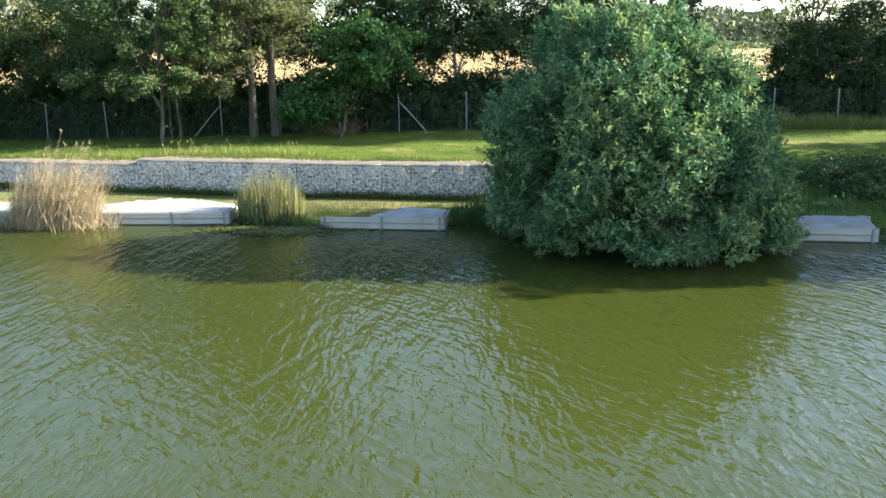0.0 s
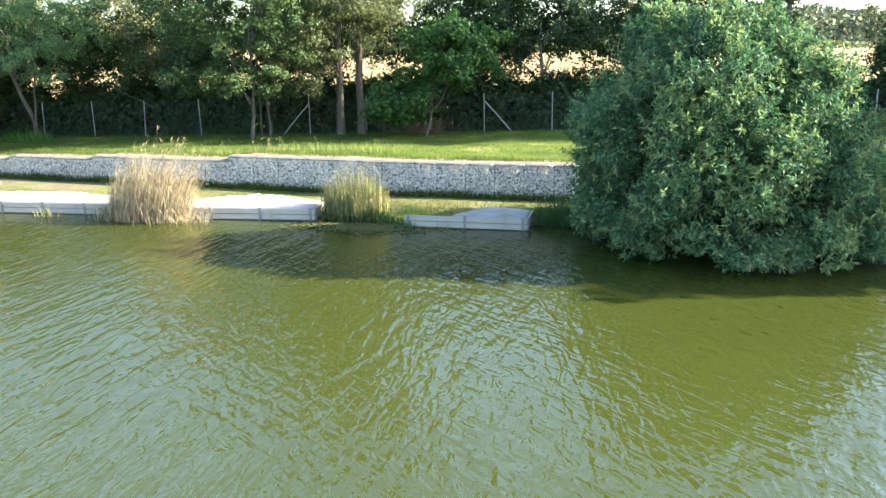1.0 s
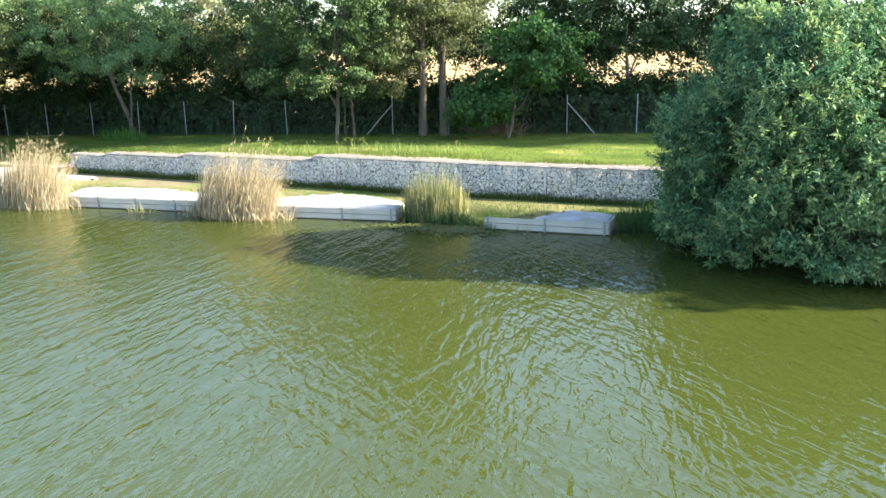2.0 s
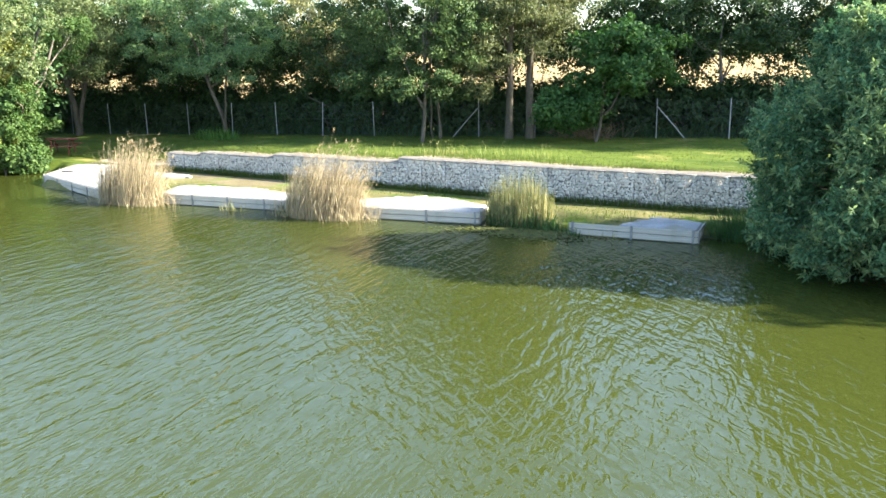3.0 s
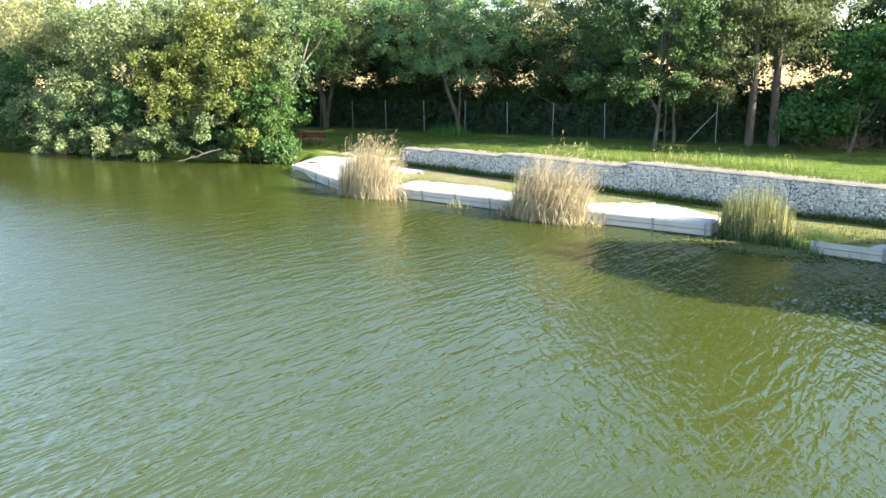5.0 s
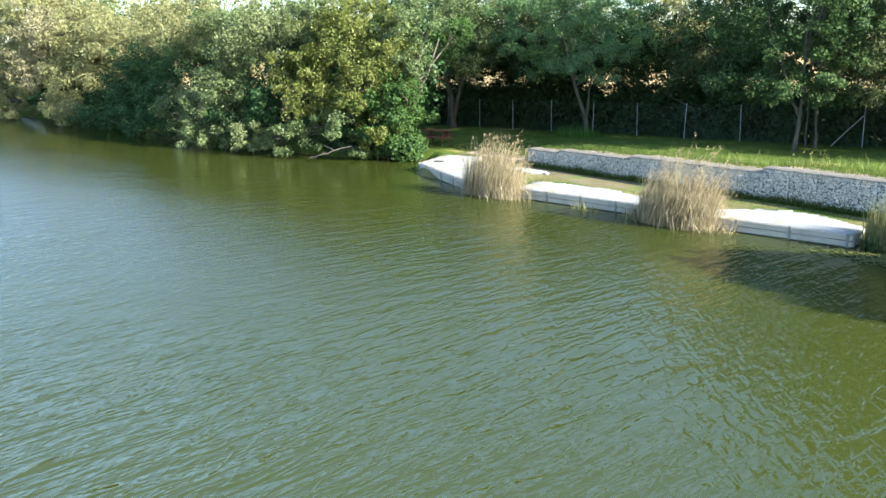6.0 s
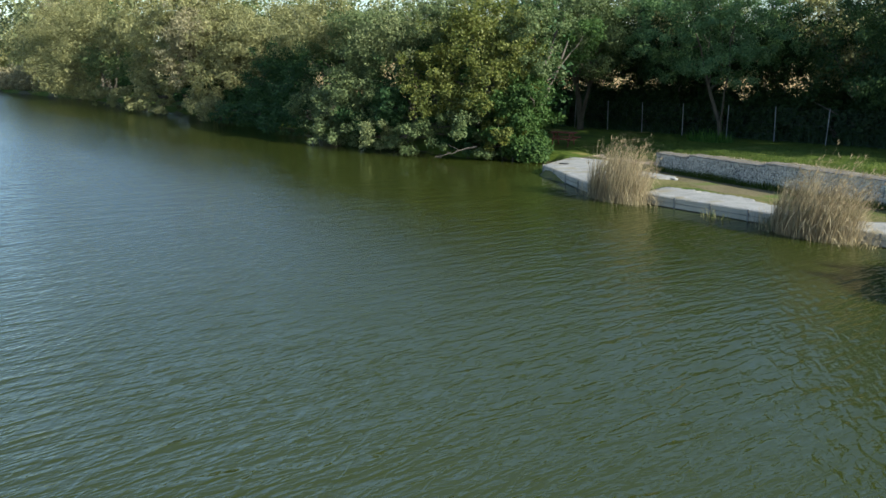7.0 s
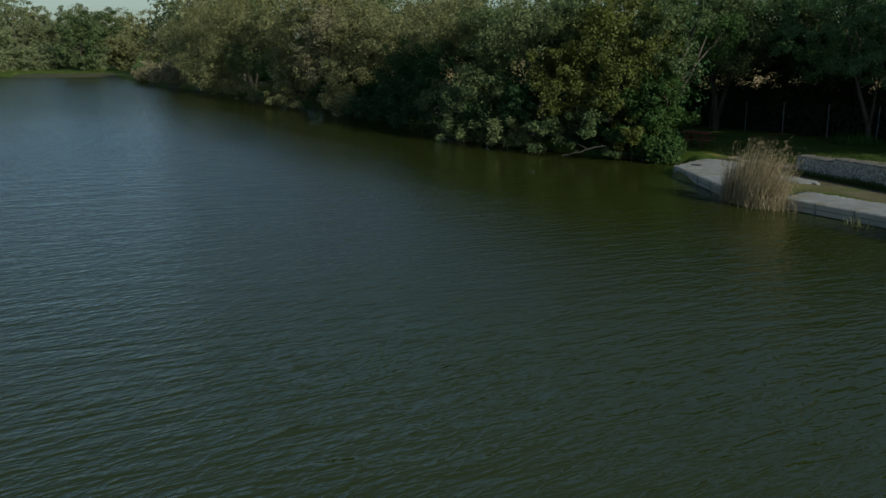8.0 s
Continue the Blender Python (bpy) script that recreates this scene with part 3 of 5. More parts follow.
def platform(edges, outline, label, seed, top=0.37):
    rng = np.random.default_rng(seed)
    ox, oy = outline[0][:2]
    origin = (ox, oy, 0.0)
    thing = base("fishing_platform", ox, oy, 0.0, label, "fishing platform", "fishing platforms along the bank")
    for a, b in edges:
        edging(thing, a, b, origin, top, rng=rng)
    part("stone_surface", slab("stone_surface", [(p[0] - ox, p[1] - oy, *p[2:]) for p in outline], top + 0.015, 0.5, M_GRAVEL, rng), thing, "pale crushed stone surface")
    return thing


# Outlines run round each bed; a third number is how ragged that side is.
platform([((-29.55, 23.35), (-23.7, 20.75)), ((-31.0, 26.6), (-29.55, 23.35))],
         [(-29.45, 23.33, 0.003), (-23.7, 20.8, 0.03), (-24.6, 23.2, 0.08), (-27.2, 24.6, 0.1), (-28.9, 27.1, 0.1), (-30.9, 26.6, 0.003)],
         "timber-edged fishing platform with pale stone, behind dry reeds", 31)
platform([((-21.55, 21.0), (-15.4, 21.35))],
         [(-21.5, 21.05, 0.003), (-15.5, 21.4, 0.03), (-15.9, 22.2, 0.1), (-17.3, 22.8, 0.1), (-19.0, 23.35, 0.1), (-21.9, 22.95, 0.06)],
         "timber-edged fishing platform topped with white crushed stone", 32)
platform([((-14.2, 21.0), (-9.05, 21.45)), ((-9.05, 21.45), (-9.2, 22.9))],
         [(-14.2, 21.05, 0.003), (-9.1, 21.5, 0.003), (-9.25, 22.8, 0.05), (-10.6, 23.6, 0.1), (-12.1, 23.9, 0.1), (-13.5, 22.8, 0.1), (-14.3, 22.3, 0.08)],
         "timber-edged fishing platform with sunlit white stone beside green reeds", 33)
platform([((-6.0, 21.0), (-2.25, 20.95)), ((-2.25, 20.95), (-2.2, 22.4))],
         [(-4.5, 21.05, 0.003), (-2.3, 21.0, 0.003), (-2.25, 22.3, 0.03), (-2.7, 22.5, 0.06), (-3.7, 22.75, 0.1), (-4.0, 22.0, 0.12)],
         "long timber edging with a small stone fishing platform by a willow", 34)
platform([((7.5, 20.2), (9.85, 20.05)), ((7.55, 21.9), (7.5, 20.2)), ((9.85, 20.05), (10.2, 21.9))],
         [(7.55, 20.25, 0.003), (9.8, 20.1, 0.003), (10.3, 22.0, 0.08), (7.7, 21.9, 0.08)],
         "small shaded timber-edged stone fishing platform beyond the willow", 35)
rng = np.random.default_rng(36)
patch = base("gravel_patch", -24.0, 25.2, height_at(-24.0, 25.2), "pale crushed stone patch on worn grass by the wall", "gravel")
part("stone_surface", slab("stone_surface", [(-1.6, -0.5, 0.06), (0.2, -0.65, 0.06), (0.9, -0.2, 0.06), (0.3, 0.35, 0.06), (-1.5, 0.5, 0.06)], 0.04, 0.12, M_GRAVEL, rng), patch)
mat_ob = base("rubber_mat", -29.1, 24.25, 0.40, "small black rubber mat on the stone platform", "mat")
part("sheet", bevelled("sheet", (0.42, 0.25, 0.04), M_BLACK, 0.012), mat_ob).matrix_basis = pose(0, 0, 0.02, 0, 0, 20)


# ---- fence ----
FENCE_Y = 37.5
fence = base("fence", -6.0, FENCE_Y, 0, "chain-link fence on weathered steel posts before a dark hedge", "fence")
post_xs = [-39.06 + 3.02 * k for k in range(-8, 0)] + [-39.06, -36.14, -33.05, -29.95, -26.92, -23.97, -20.82, -17.87, -14.87, -11.87, -8.9, -5.96, -2.68, 0.35, 3.2, 6.0, 8.8, 11.66, 14.56, 17.5, 20.5, 23.5, 26.5]
rng = np.random.default_rng(41)
post_mesh = fast("post", *tube([(0, 0, -0.4), (0, 0, 0.6), (0, 0, 1.3), (0, 0, 1.84), (0.0, 0, 1.86)], [0.026, 0.026, 0.026, 0.026, 0.001], 8), M_POST, True)
for px in post_xs:
    p = part("post", post_mesh, fence)
    p.matrix_basis = pose(px + 6.0, rng.normal() * 0.04, height_at(px, FENCE_Y), rng.normal() * 0.8, rng.normal() * 1.2, 0)
for px, way in ((-14.87, -1), (-5.96, 1)):
    z = height_at(px, FENCE_Y)
    p = part("strut", fast("strut", *tube([(0, 0, 1.5), (way * 0.7, 0, 0.75), (way * 1.45, 0, -0.1)], [0.03, 0.03, 0.03], 8), M_POST, True), fence)
    p.matrix_basis = pose(px + 6.0, -0.05, z)
for k, up in enumerate((0.1, 0.95, 1.78)):
    xs = np.linspace(post_xs[0], post_xs[-1], 60)
    line = [(q + 6.0, 0.045, height_at(q, FENCE_Y) + up) for q in xs]
    part("line_wire", fast("line_wire", *tube(line, [0.002] * 60, 4), M_LINK), fence)
strips = []
q = post_xs[0]
while q < post_xs[-1] - 1.8:
    for way in (0, 1):
        x0, x1 = (q, q + 1.7) if way else (q + 1.7, q)
        z0, z1 = height_at(q, FENCE_Y) + 0.06, height_at(q, FENCE_Y) + 1.76
        yy = 0.03 + 0.004 * way
        strips.append((np.array([(x0 + 6 - 0.0014, yy, z0), (x0 + 6 + 0.0014, yy, z0), (x1 + 6 + 0.0014, yy, z1), (x1 + 6 - 0.0014, yy, z1)]), np.array([(0, 1, 2, 3)])))
    q += 0.12
part("chain_link", fast("chain_link", *joined(strips), M_LINK), fence, kind="stuff")

# ---- the large willow bush in the water ----
def willow_bush(x, y, seed):
    """A pear-shaped bush: boughs of leaves set over its outline, sprays of pale leaves on some in place of sun patches,
    and upright shoots at its head.
    """
    rng = np.random.default_rng(seed)
    thing = base("willow_bush", x, y, 0.0, "large rounded grey-green willow bush overhanging the water", "bush")
    heights = np.array((0.05, 0.6, 1.25, 1.95, 2.7, 3.5, 4.15, 4.65, 5.1, 5.7, 6.4))
    middles = np.array((0.3, 0.1, 0.0, 0.0, -0.22, -0.4, -0.33, -0.27, -0.36, -0.7, -1.0))
    halves = np.array((3.5, 3.98, 4.12, 4.0, 3.86, 3.66, 3.32, 2.92, 2.5, 1.9, 1.05))
    stems = []
    for k in range(6):
        a = 2 * math.pi * k / 6
        line = bent(rng, (0.3 * math.cos(a), 0.9 + 0.3 * math.sin(a), -0.3), (1.5 * math.cos(a) - 0.4, 0.3 + 1.2 * math.sin(a), rng.uniform(3.4, 5.0)), 9, 0.07)
        thick = 0.13 * (1 - np.linspace(0, 1, 9)) ** 0.8 + 0.02
        stems.append((part("trunk", fast("trunk", *tube(line, thick, 8), M_BARK, True), thing), line, thick))
    sprays, wands = [], []
    count, skirt = 104, 24
    for k in range(count + skirt):
        z = 0.35 + 5.7 * ((k + rng.random()) / count) ** 0.9
        a = 2.39996 * k + rng.uniform(-0.25, 0.25)
        if k >= count:
            # The lowest boughs trail in the water all round.
            z, a = rng.uniform(0.2, 0.75), 2 * math.pi * (k - count + rng.random()) / skirt
        r = rng.uniform(0.55, 0.95) * (1.0 if z < 4.6 else 0.75)
        half = max(0.3, np.interp(z, heights, halves) + rng.normal() * 0.2 - r * 0.9)
        deep = half * (0.85 if math.sin(a) > 0 else np.interp(z, (0.3, 1.5, 3.0, 5.5), (1.03, 1.1, 1.05, 0.9)))
        c = np.array((np.interp(z, heights, middles) + math.cos(a) * half, math.sin(a) * deep, z))
        way = unit(np.array((math.cos(a), math.sin(a) * 0.8, 0.35)))
        stem, line, thick = stems[k % 6]
        i = int(np.argmin(np.abs(line[1:7, 2] - z * 0.55))) + 1
        part("limb", fast("limb", *tube(bent(rng, line[i], c, 7, 0.07), thick[i] * (0.5 * (1 - np.linspace(0, 1, 7)) + 0.07), 5), M_BARK, True), stem)
        _, at, out = crown_points(rng, c, (r, r, r * 0.8), 15, 62, 0.34, -0.95, 0.5, 0.4)
        ok = at[:, 2] > 0.03 + 0.16 * rng.random(len(at))
        part("bough", fast("bough", *leaves(rng, at[ok], out[ok], 0.125, 0.36, 0.15), M_LEAF_BUSH), thing, kind="stuff")
        # Many pale tufts on some boughs stand in for patches of sun.
        n = 52 if rng.random() < 0.28 else 9
        d = unit(rng.normal(size=(n, 3)) + way * 1.1)
        at = c + d * r * rng.uniform(0.85, 1.2, (n, 1)) * (1, 1, 0.85)
        ok = at[:, 2] > 0.2
        sprays.append((at[ok], unit(d[ok] + (0, 0, 0.5))))
        # Leafy shoots stand out of every bough, upwards and outwards.
        for _ in range(6):
            d = unit(rng.normal(size=3) * 0.8 + way)
            foot = c + d * r * (0.8, 0.8, 0.65)
            tip = foot + unit(d + (0, 0, rng.uniform(0.3, 1.2))) * rng.uniform(0.35, 0.65)
            along = foot + (tip - foot) * np.linspace(0, 1, 9)[:, None]
            wands.append((along[along[:, 2] > 0.15], unit(tip - foot)))
    at, out = np.concatenate([q[0] for q in sprays]), np.concatenate([q[1] for q in sprays])
    part("pale_tip_growth", fast("pale_tip_growth", *rosettes(rng, at, out, 13, 0.17), M_LEAF_SHOOT), thing, "pale grey-green shoots, light as if sunlit", kind="stuff")
    for mat, label, some in ((M_LEAF_BUSH, "grey-green leafy shoots", [w for k, w in enumerate(wands) if k % 3]), (M_LEAF_SHOOT, "pale leafy shoots", wands[::3])):
        at, out = np.concatenate([w[0] for w in some]), np.concatenate([np.tile(w[1], (len(w[0]), 1)) for w in some])
        part("shoot_growth", fast("shoot_growth", *rosettes(rng, at, out, 5, 0.13), mat), thing, label, kind="stuff")
    for k in range(64):
        z = rng.uniform(4.4, 5.9) if k < 34 else rng.uniform(1.8, 4.8)
        a, half = rng.uniform(0, 6.28), np.interp(z, heights, halves) * rng.uniform(0.75, 1.0)
        foot = np.array((np.interp(z, heights, middles) + math.cos(a) * half, math.sin(a) * half * 0.75, z - 0.35))
        tip = foot + (math.cos(a) * 0.2 + rng.normal() * 0.12, rng.normal() * 0.15, rng.uniform(0.6, 1.05))
        line = bent(rng, foot, tip, 6, 0.02)
        shoot = part("shoot", fast("shoot", *tube(line, np.linspace(0.012, 0.003, 6), 5), M_BARK), thing)
        along = np.repeat(line, 26, 0) + rng.normal(size=(156, 3)) * 0.05
        part("leaf_spray", fast("leaf_spray", *rosettes(rng, along, np.tile(unit(tip - foot), (156, 1)), 2, 0.15), M_LEAF_SHOOT if k % 3 else M_LEAF_BUSH), shoot)
    # Inner leaves are coloured dark to deepen the shade between boughs.
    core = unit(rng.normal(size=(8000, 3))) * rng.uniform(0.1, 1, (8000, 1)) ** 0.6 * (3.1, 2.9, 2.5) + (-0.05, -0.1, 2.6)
    part("inner_foliage", fast("inner_foliage", *leaves(rng, core, unit(core - (0, 0, 2.6)), 0.2, 0.5, 0.2), M_LEAF_DEEP), thing, "inner foliage coloured dark for shade", kind="stuff")
    return thing


willow_bush(3.3, 20.5, 51)

# ---- trees before and along the fence ----
tree("ash_tree", -16.29, 33.5, height_at(-16.29, 33.5), 52,
     layered(401, (-0.2, 0.6, 6.2), (4.4, 4.0, 3.9), 21, 13, 105, 0.42, 0.4, 0.1) + layered(402, (-0.8, 0.2, 2.8), (3.3, 2.8, 0.9), 8, 11, 105, 0.4, 0.4, 0.1),
     M_LEAF_MID, M_PALEBARK, "slim spreading ash tree with pale bark on the grass", trunk=0.10, leaf=0.135, limbs=9, low_cut=-0.9)
tree("ash_tree", -16.9, 36.2, height_at(-16.9, 36.2), 53,
     layered(403, (-0.3, 0.8, 7.0), (3.0, 2.5, 4.2), 13, 13, 100, 0.44, 0.45, 0.12), M_LEAF_MID, M_PALEBARK, "twin-stemmed young ash tree beside the fence", trunk=0.08, stems=2, leaf=0.14, limbs=6)
tree("birch_tree", -13.0, 36.6, height_at(-13.0, 36.6), 54,
     layered(404, (0.2, -0.2, 9.0), (3.2, 3.6, 6.4), 19, 20, 105, 0.5, 0.9) + [((-1.0, -1.6, 3.9), (1.7, 1.8, 1.1), 62, 80, 0.42), ((-1.0, -1.8, 2.6), (0.7, 0.7, 0.7), 14, 70, 0.35)], M_LEAF_BIRCH, M_PALEBARK, "tall birch tree with pale drooping foliage by the fence", trunk=0.2, leaf=0.13, limbs=9, droop=0.7)
tree("birch_tree", -11.9, 37.0, height_at(-11.9, 37.0), 55,
     layered(405, (0.2, 0.0, 9.8), (3.0, 3.6, 6.6), 19, 20, 105, 0.5, 0.9), M_LEAF_BIRCH, M_PALEBARK, "tall birch tree with a pale leaning trunk by the fence", trunk=0.21, leaf=0.13, limbs=9, droop=0.7, lean=(-0.6, 0))
tree("sycamore_tree", -8.4, 35.4, height_at(-8.4, 35.4), 56,
     [((1.3, -0.6, 3.75), (2.2, 1.8, 1.45), 120, 90, 0.45), ((-1.1, -0.8, 1.65), (1.55, 1.3, 0.9), 72, 85, 0.45), ((0.2, 0.3, 2.8), (1.0, 0.9, 0.8), 16, 80, 0.45)], M_LEAF_BRIGHT, M_BARK, "fresh green young sycamore with low hanging boughs", trunk=0.09, leaf=0.17, aspect=0.75, limbs=8, lean=(-0.9, 0.6))
tree("field_maple", -6.6, 40.2, height_at(-6.6, 40.2), 49,
     [((0, 0, 5.8), (2.3, 1.6, 2.0), 95, 72, 0.5)], M_LEAF_DARK, M_BARK, "dark field maple above the hedge", trunk=0.14, leaf=0.18, limbs=7)
tree("field_maple", -29.5, 36.2, height_at(-29.5, 36.2), 57,
     layered(406, (-0.3, -0.6, 6.0), (4.6, 4.3, 3.8), 22, 15, 110, 0.43, 0.42, 0.12), M_LEAF_MAPLE, M_PALEBARK, "spreading field maple with a forked pale trunk", trunk=0.15, stems=2, leaf=0.135, limbs=8, low_cut=-0.8, forked=1.0)
tree("field_maple", -40.6, 36.6, height_at(-40.6, 36.6), 158,
     layered(407, (0.4, -0.4, 7.0), (5.2, 4.2, 4.4), 19, 22, 120, 0.6), M_LEAF_OLIVE, M_PALEBARK, "tall field maple with a stout forked trunk", trunk=0.24, stems=2, leaf=0.145, limbs=10, low_cut=-0.8, forked=0.9)
tree("field_maple", -23.3, 38.9, height_at(-23.3, 38.9), 59,
     [((0, 0, 4.2), (3.4, 2.0, 2.2), 140, 70, 0.65)], M_LEAF_DARK, M_BARK, "dark low field maple behind the fence", trunk=0.14, leaf=0.19, limbs=7)
tree("field_maple", -35.0, 39.2, height_at(-35.0, 39.2), 63,
     [((0, 0, 4.8), (3.6, 2.2, 3.6), 230, 70, 0.65)], M_LEAF_DARK, M_BARK, "dark field maple behind the fence", trunk=0.14, leaf=0.19, limbs=7)
tree("field_maple", -3.4, 39.3, height_at(-3.4, 39.3), 64,
     [((0, 0, 5.2), (3.5, 1.8, 2.1), 135, 75, 0.55)], M_LEAF_DARK, M_BARK, "dark low field maple beside the corner post", trunk=0.14, leaf=0.18, limbs=7)
# The two upper crowns are out of view, widened to shade the lawn.
tree("oak_tree", 8.0, 40.4, height_at(8.0, 40.4), 60,
     [((0.2, -0.6, 10.6), (4.4, 4.8, 3.0), 90, 70, 0.7), ((2.6, -2.2, 8.7), (3.6, 3.6, 1.3), 90, 75, 0.6), ((0.2, 0.4, 7.6), (4.0, 2.8, 1.4), 26, 60, 0.6)], M_LEAF_MID, M_BARK, "thin-leaved oak tree standing above the hedge", trunk=0.2, leaf=0.18, limbs=14)
tree("hawthorn_tree", 14.9, 39.6, height_at(14.9, 39.6), 61,
     [((0, 0, 2.7), (3.5, 1.8, 1.9), 110, 70, 0.5)], M_LEAF_DARK, M_BARK, "dark hawthorn with low boughs behind the fence", trunk=0.14, stems=3, leaf=0.15, limbs=10)
# The pale birch leaf colour stands in for sunlit foliage here.
tree("oak_tree", 14.2, 41.6, height_at(14.2, 41.6), 47,
     layered(409, (0.4, 0, 6.6), (4.4, 2.6, 2.8), 15, 8, 62, 0.45), M_LEAF_BIRCH, M_BARK, "thin oak rising behind the hawthorn, leaves pale as if sunlit", trunk=0.16, leaf=0.15, limbs=14)
# Out of view: this oak and the poplar are added to shade the lawn.
tree("oak_tree", 24.0, 40.0, height_at(24.0, 40.0), 48,
     [((0, 0, 7.0), (3.6, 2.6, 5.0), 210, 80, 0.85)], M_LEAF_DARK, M_BARK, "unseen tall dark oak behind the fence, added to shade the lawn", trunk=0.25, leaf=0.2, limbs=9)
tree("poplar_tree", 28.0, 41.5, height_at(28.0, 41.5), 62,
     [((0, 0, 12.0), (4.0, 2.5, 10.0), 330, 70, 0.95)], M_LEAF_MID, M_BARK, "unseen tall dense poplar behind the fence, added to shade the lawn", trunk=0.3, leaf=0.26, limbs=9)
# Out of view: both willows are added to shade the right bank and water.
tree("willow_tree", 22.0, 29.2, height_at(22.0, 29.2), 46,
     [((0, 0, 4.0), (4.2, 3.5, 4.0), 220, 55, 0.8)], M_LEAF_OLIVE, M_BARK, "unseen low round willow, added to shade the grass bank", trunk=0.2, stems=3, leaf=0.27, limbs=9)
tree("willow_tree", 18.2, 22.5, max(0.0, height_at(18.2, 22.5)), 65,
     [((0, 0, 5.0), (4.2, 3.5, 4.4), 260, 60, 0.9), ((0, -1.3, 5.6), (3.2, 2.4, 3.0), 170, 60, 0.8), ((-1.0, -1.5, 3.8), (2.6, 2.2, 1.8), 60, 60, 0.7)], M_LEAF_OLIVE, M_BARK, "unseen round willow on the bank, added to shade the water", trunk=0.2, stems=3, leaf=0.36, limbs=9)

# The pale leaf colour stands in for sun on these crowns.
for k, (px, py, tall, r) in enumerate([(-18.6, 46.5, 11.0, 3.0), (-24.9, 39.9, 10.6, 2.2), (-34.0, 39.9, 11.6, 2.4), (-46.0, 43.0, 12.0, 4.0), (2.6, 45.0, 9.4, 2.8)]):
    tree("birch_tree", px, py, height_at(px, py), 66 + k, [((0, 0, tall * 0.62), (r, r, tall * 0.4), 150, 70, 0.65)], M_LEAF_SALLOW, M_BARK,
         "birch tree rising behind the hedge, pale as if sunlit", trunk=0.14, leaf=0.17, limbs=7, droop=0.5)

# ---- hedge behind the fence ----
hedge_kinds = []
for k, (low, high) in enumerate(((2.5, 7.4), (2.7, 6.8), (2.4, 8.2), (2.6, 7.2))):
    h = tree("hedge_tree", 0, 0, 0, 70 + k,
             [((0, 0, low * 0.55), (1.9, 1.1, low * 0.62), 85, 46, 0.45), ((0, 0.2, high - 1.9), (2.0, 1.3, 2.2), 80, 52, 0.5), ((0, 0.4, (low + high) * 0.45), (1.9, 1.2, 1.5), 60, 44, 0.35)],
             M_LEAF_DARK, M_BARK, "dark overgrown hawthorn hedge tree behind the fence", "hedge", trunk=0.07, stems=4, leaf=0.168, aspect=0.55, limbs=16, group="hedge trees behind the fence")
    hedge_kinds.append(h)
rng = np.random.default_rng(80)
spots = []
hx = -62.0
while hx < 27:
    if not 8.6 < hx < 12.6:
        spots.append((hx, 40.6 + rng.uniform(-0.5, 0.7)))
    if rng.random() < (0.6 if hx < -19 else 0.3) and not 7.5 < hx < 13.5:
        spots.append((hx + 1.2, 43.2 + rng.uniform(-0.6, 0.6)))
    hx += 2.45
for k, (px, py) in enumerate(spots):
    m = pose(px, py, height_at(px, py) - 0.05, 0, 0, rng.uniform(-25, 25) + 180 * (k % 2))
    if px > 12:
        # The hedge is lower past its gap.
        m = m @ Matrix.Diagonal((1, 1, 0.72, 1))
    if k < 4:
        hedge_kinds[k].matrix_basis = m
    else:
        copy_thing(hedge_kinds[k % 4], m)
low = tree("hawthorn_bush", 0, 0, 0, 78, [((0, 0, 1.15), (1.35, 0.75, 1.3), 110, 44, 0.4)], M_LEAF_DARK, M_BARK, "dense dark hawthorn bush low behind the fence", "bush", trunk=0.04, stems=3, leaf=0.2, aspect=0.6, limbs=3, group="low hawthorn behind the fence", keep=-0.1)
rng = np.random.default_rng(82)
for k in range(50):
    px, py = -58.0 + 1.6 * k + rng.uniform(-0.2, 0.2), 39.0 + rng.uniform(-0.25, 0.25)
    m = pose(px, py, height_at(px, py), 0, 0, rng.uniform(-30, 30) + 180 * (k % 2))
    if k:
        copy_thing(low, m)
    else:
        low.matrix_basis = m
# Filler row behind the willows, added to block sky under their crowns.
shade_bush = tree("hazel_bush", 0, 0, 0, 83, [((0, 0, 1.2), (1.7, 1.0, 1.35), 55, 22, 0.45)], M_LEAF_DARK, M_BARK, "dark filler bush added behind the willows to block sky", "bush", trunk=0.04, stems=3, leaf=0.32, aspect=0.68, limbs=3, group="bushes below the willows", keep=-0.1)
for k in range(28):
    px, py = -41.5 - 3.0 * k + rng.uniform(-0.4, 0.4), 28.6 + rng.uniform(-0.5, 0.9)
    m = pose(px, py, height_at(px, py) - 0.05, 0, 0, rng.uniform(0, 360))
    if k:
        copy_thing(shade_bush, m)
    else:
        shade_bush.matrix_basis = m
for k in range(3):
    px, py = 9.2 + k * 1.5, 41.0 + 0.3 * k
    b = tree("bramble_bush", px, py, height_at(px, py), 90 + k, [((0, 0, 0.9), (1.2, 0.9, 0.9), 40, 60, 0.4)], M_LEAF_DARK, M_BARK, "low dark bramble bush in the hedge gap", "bush", trunk=0.03, stems=3, leaf=0.12, limbs=3)

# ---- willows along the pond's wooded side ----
# "d" boughs are coloured dark for shade, "o" boughs pale for far sunlight.
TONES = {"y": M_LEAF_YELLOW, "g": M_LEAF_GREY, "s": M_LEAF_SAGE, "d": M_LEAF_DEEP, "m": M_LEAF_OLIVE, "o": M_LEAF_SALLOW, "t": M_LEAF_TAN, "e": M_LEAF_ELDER}


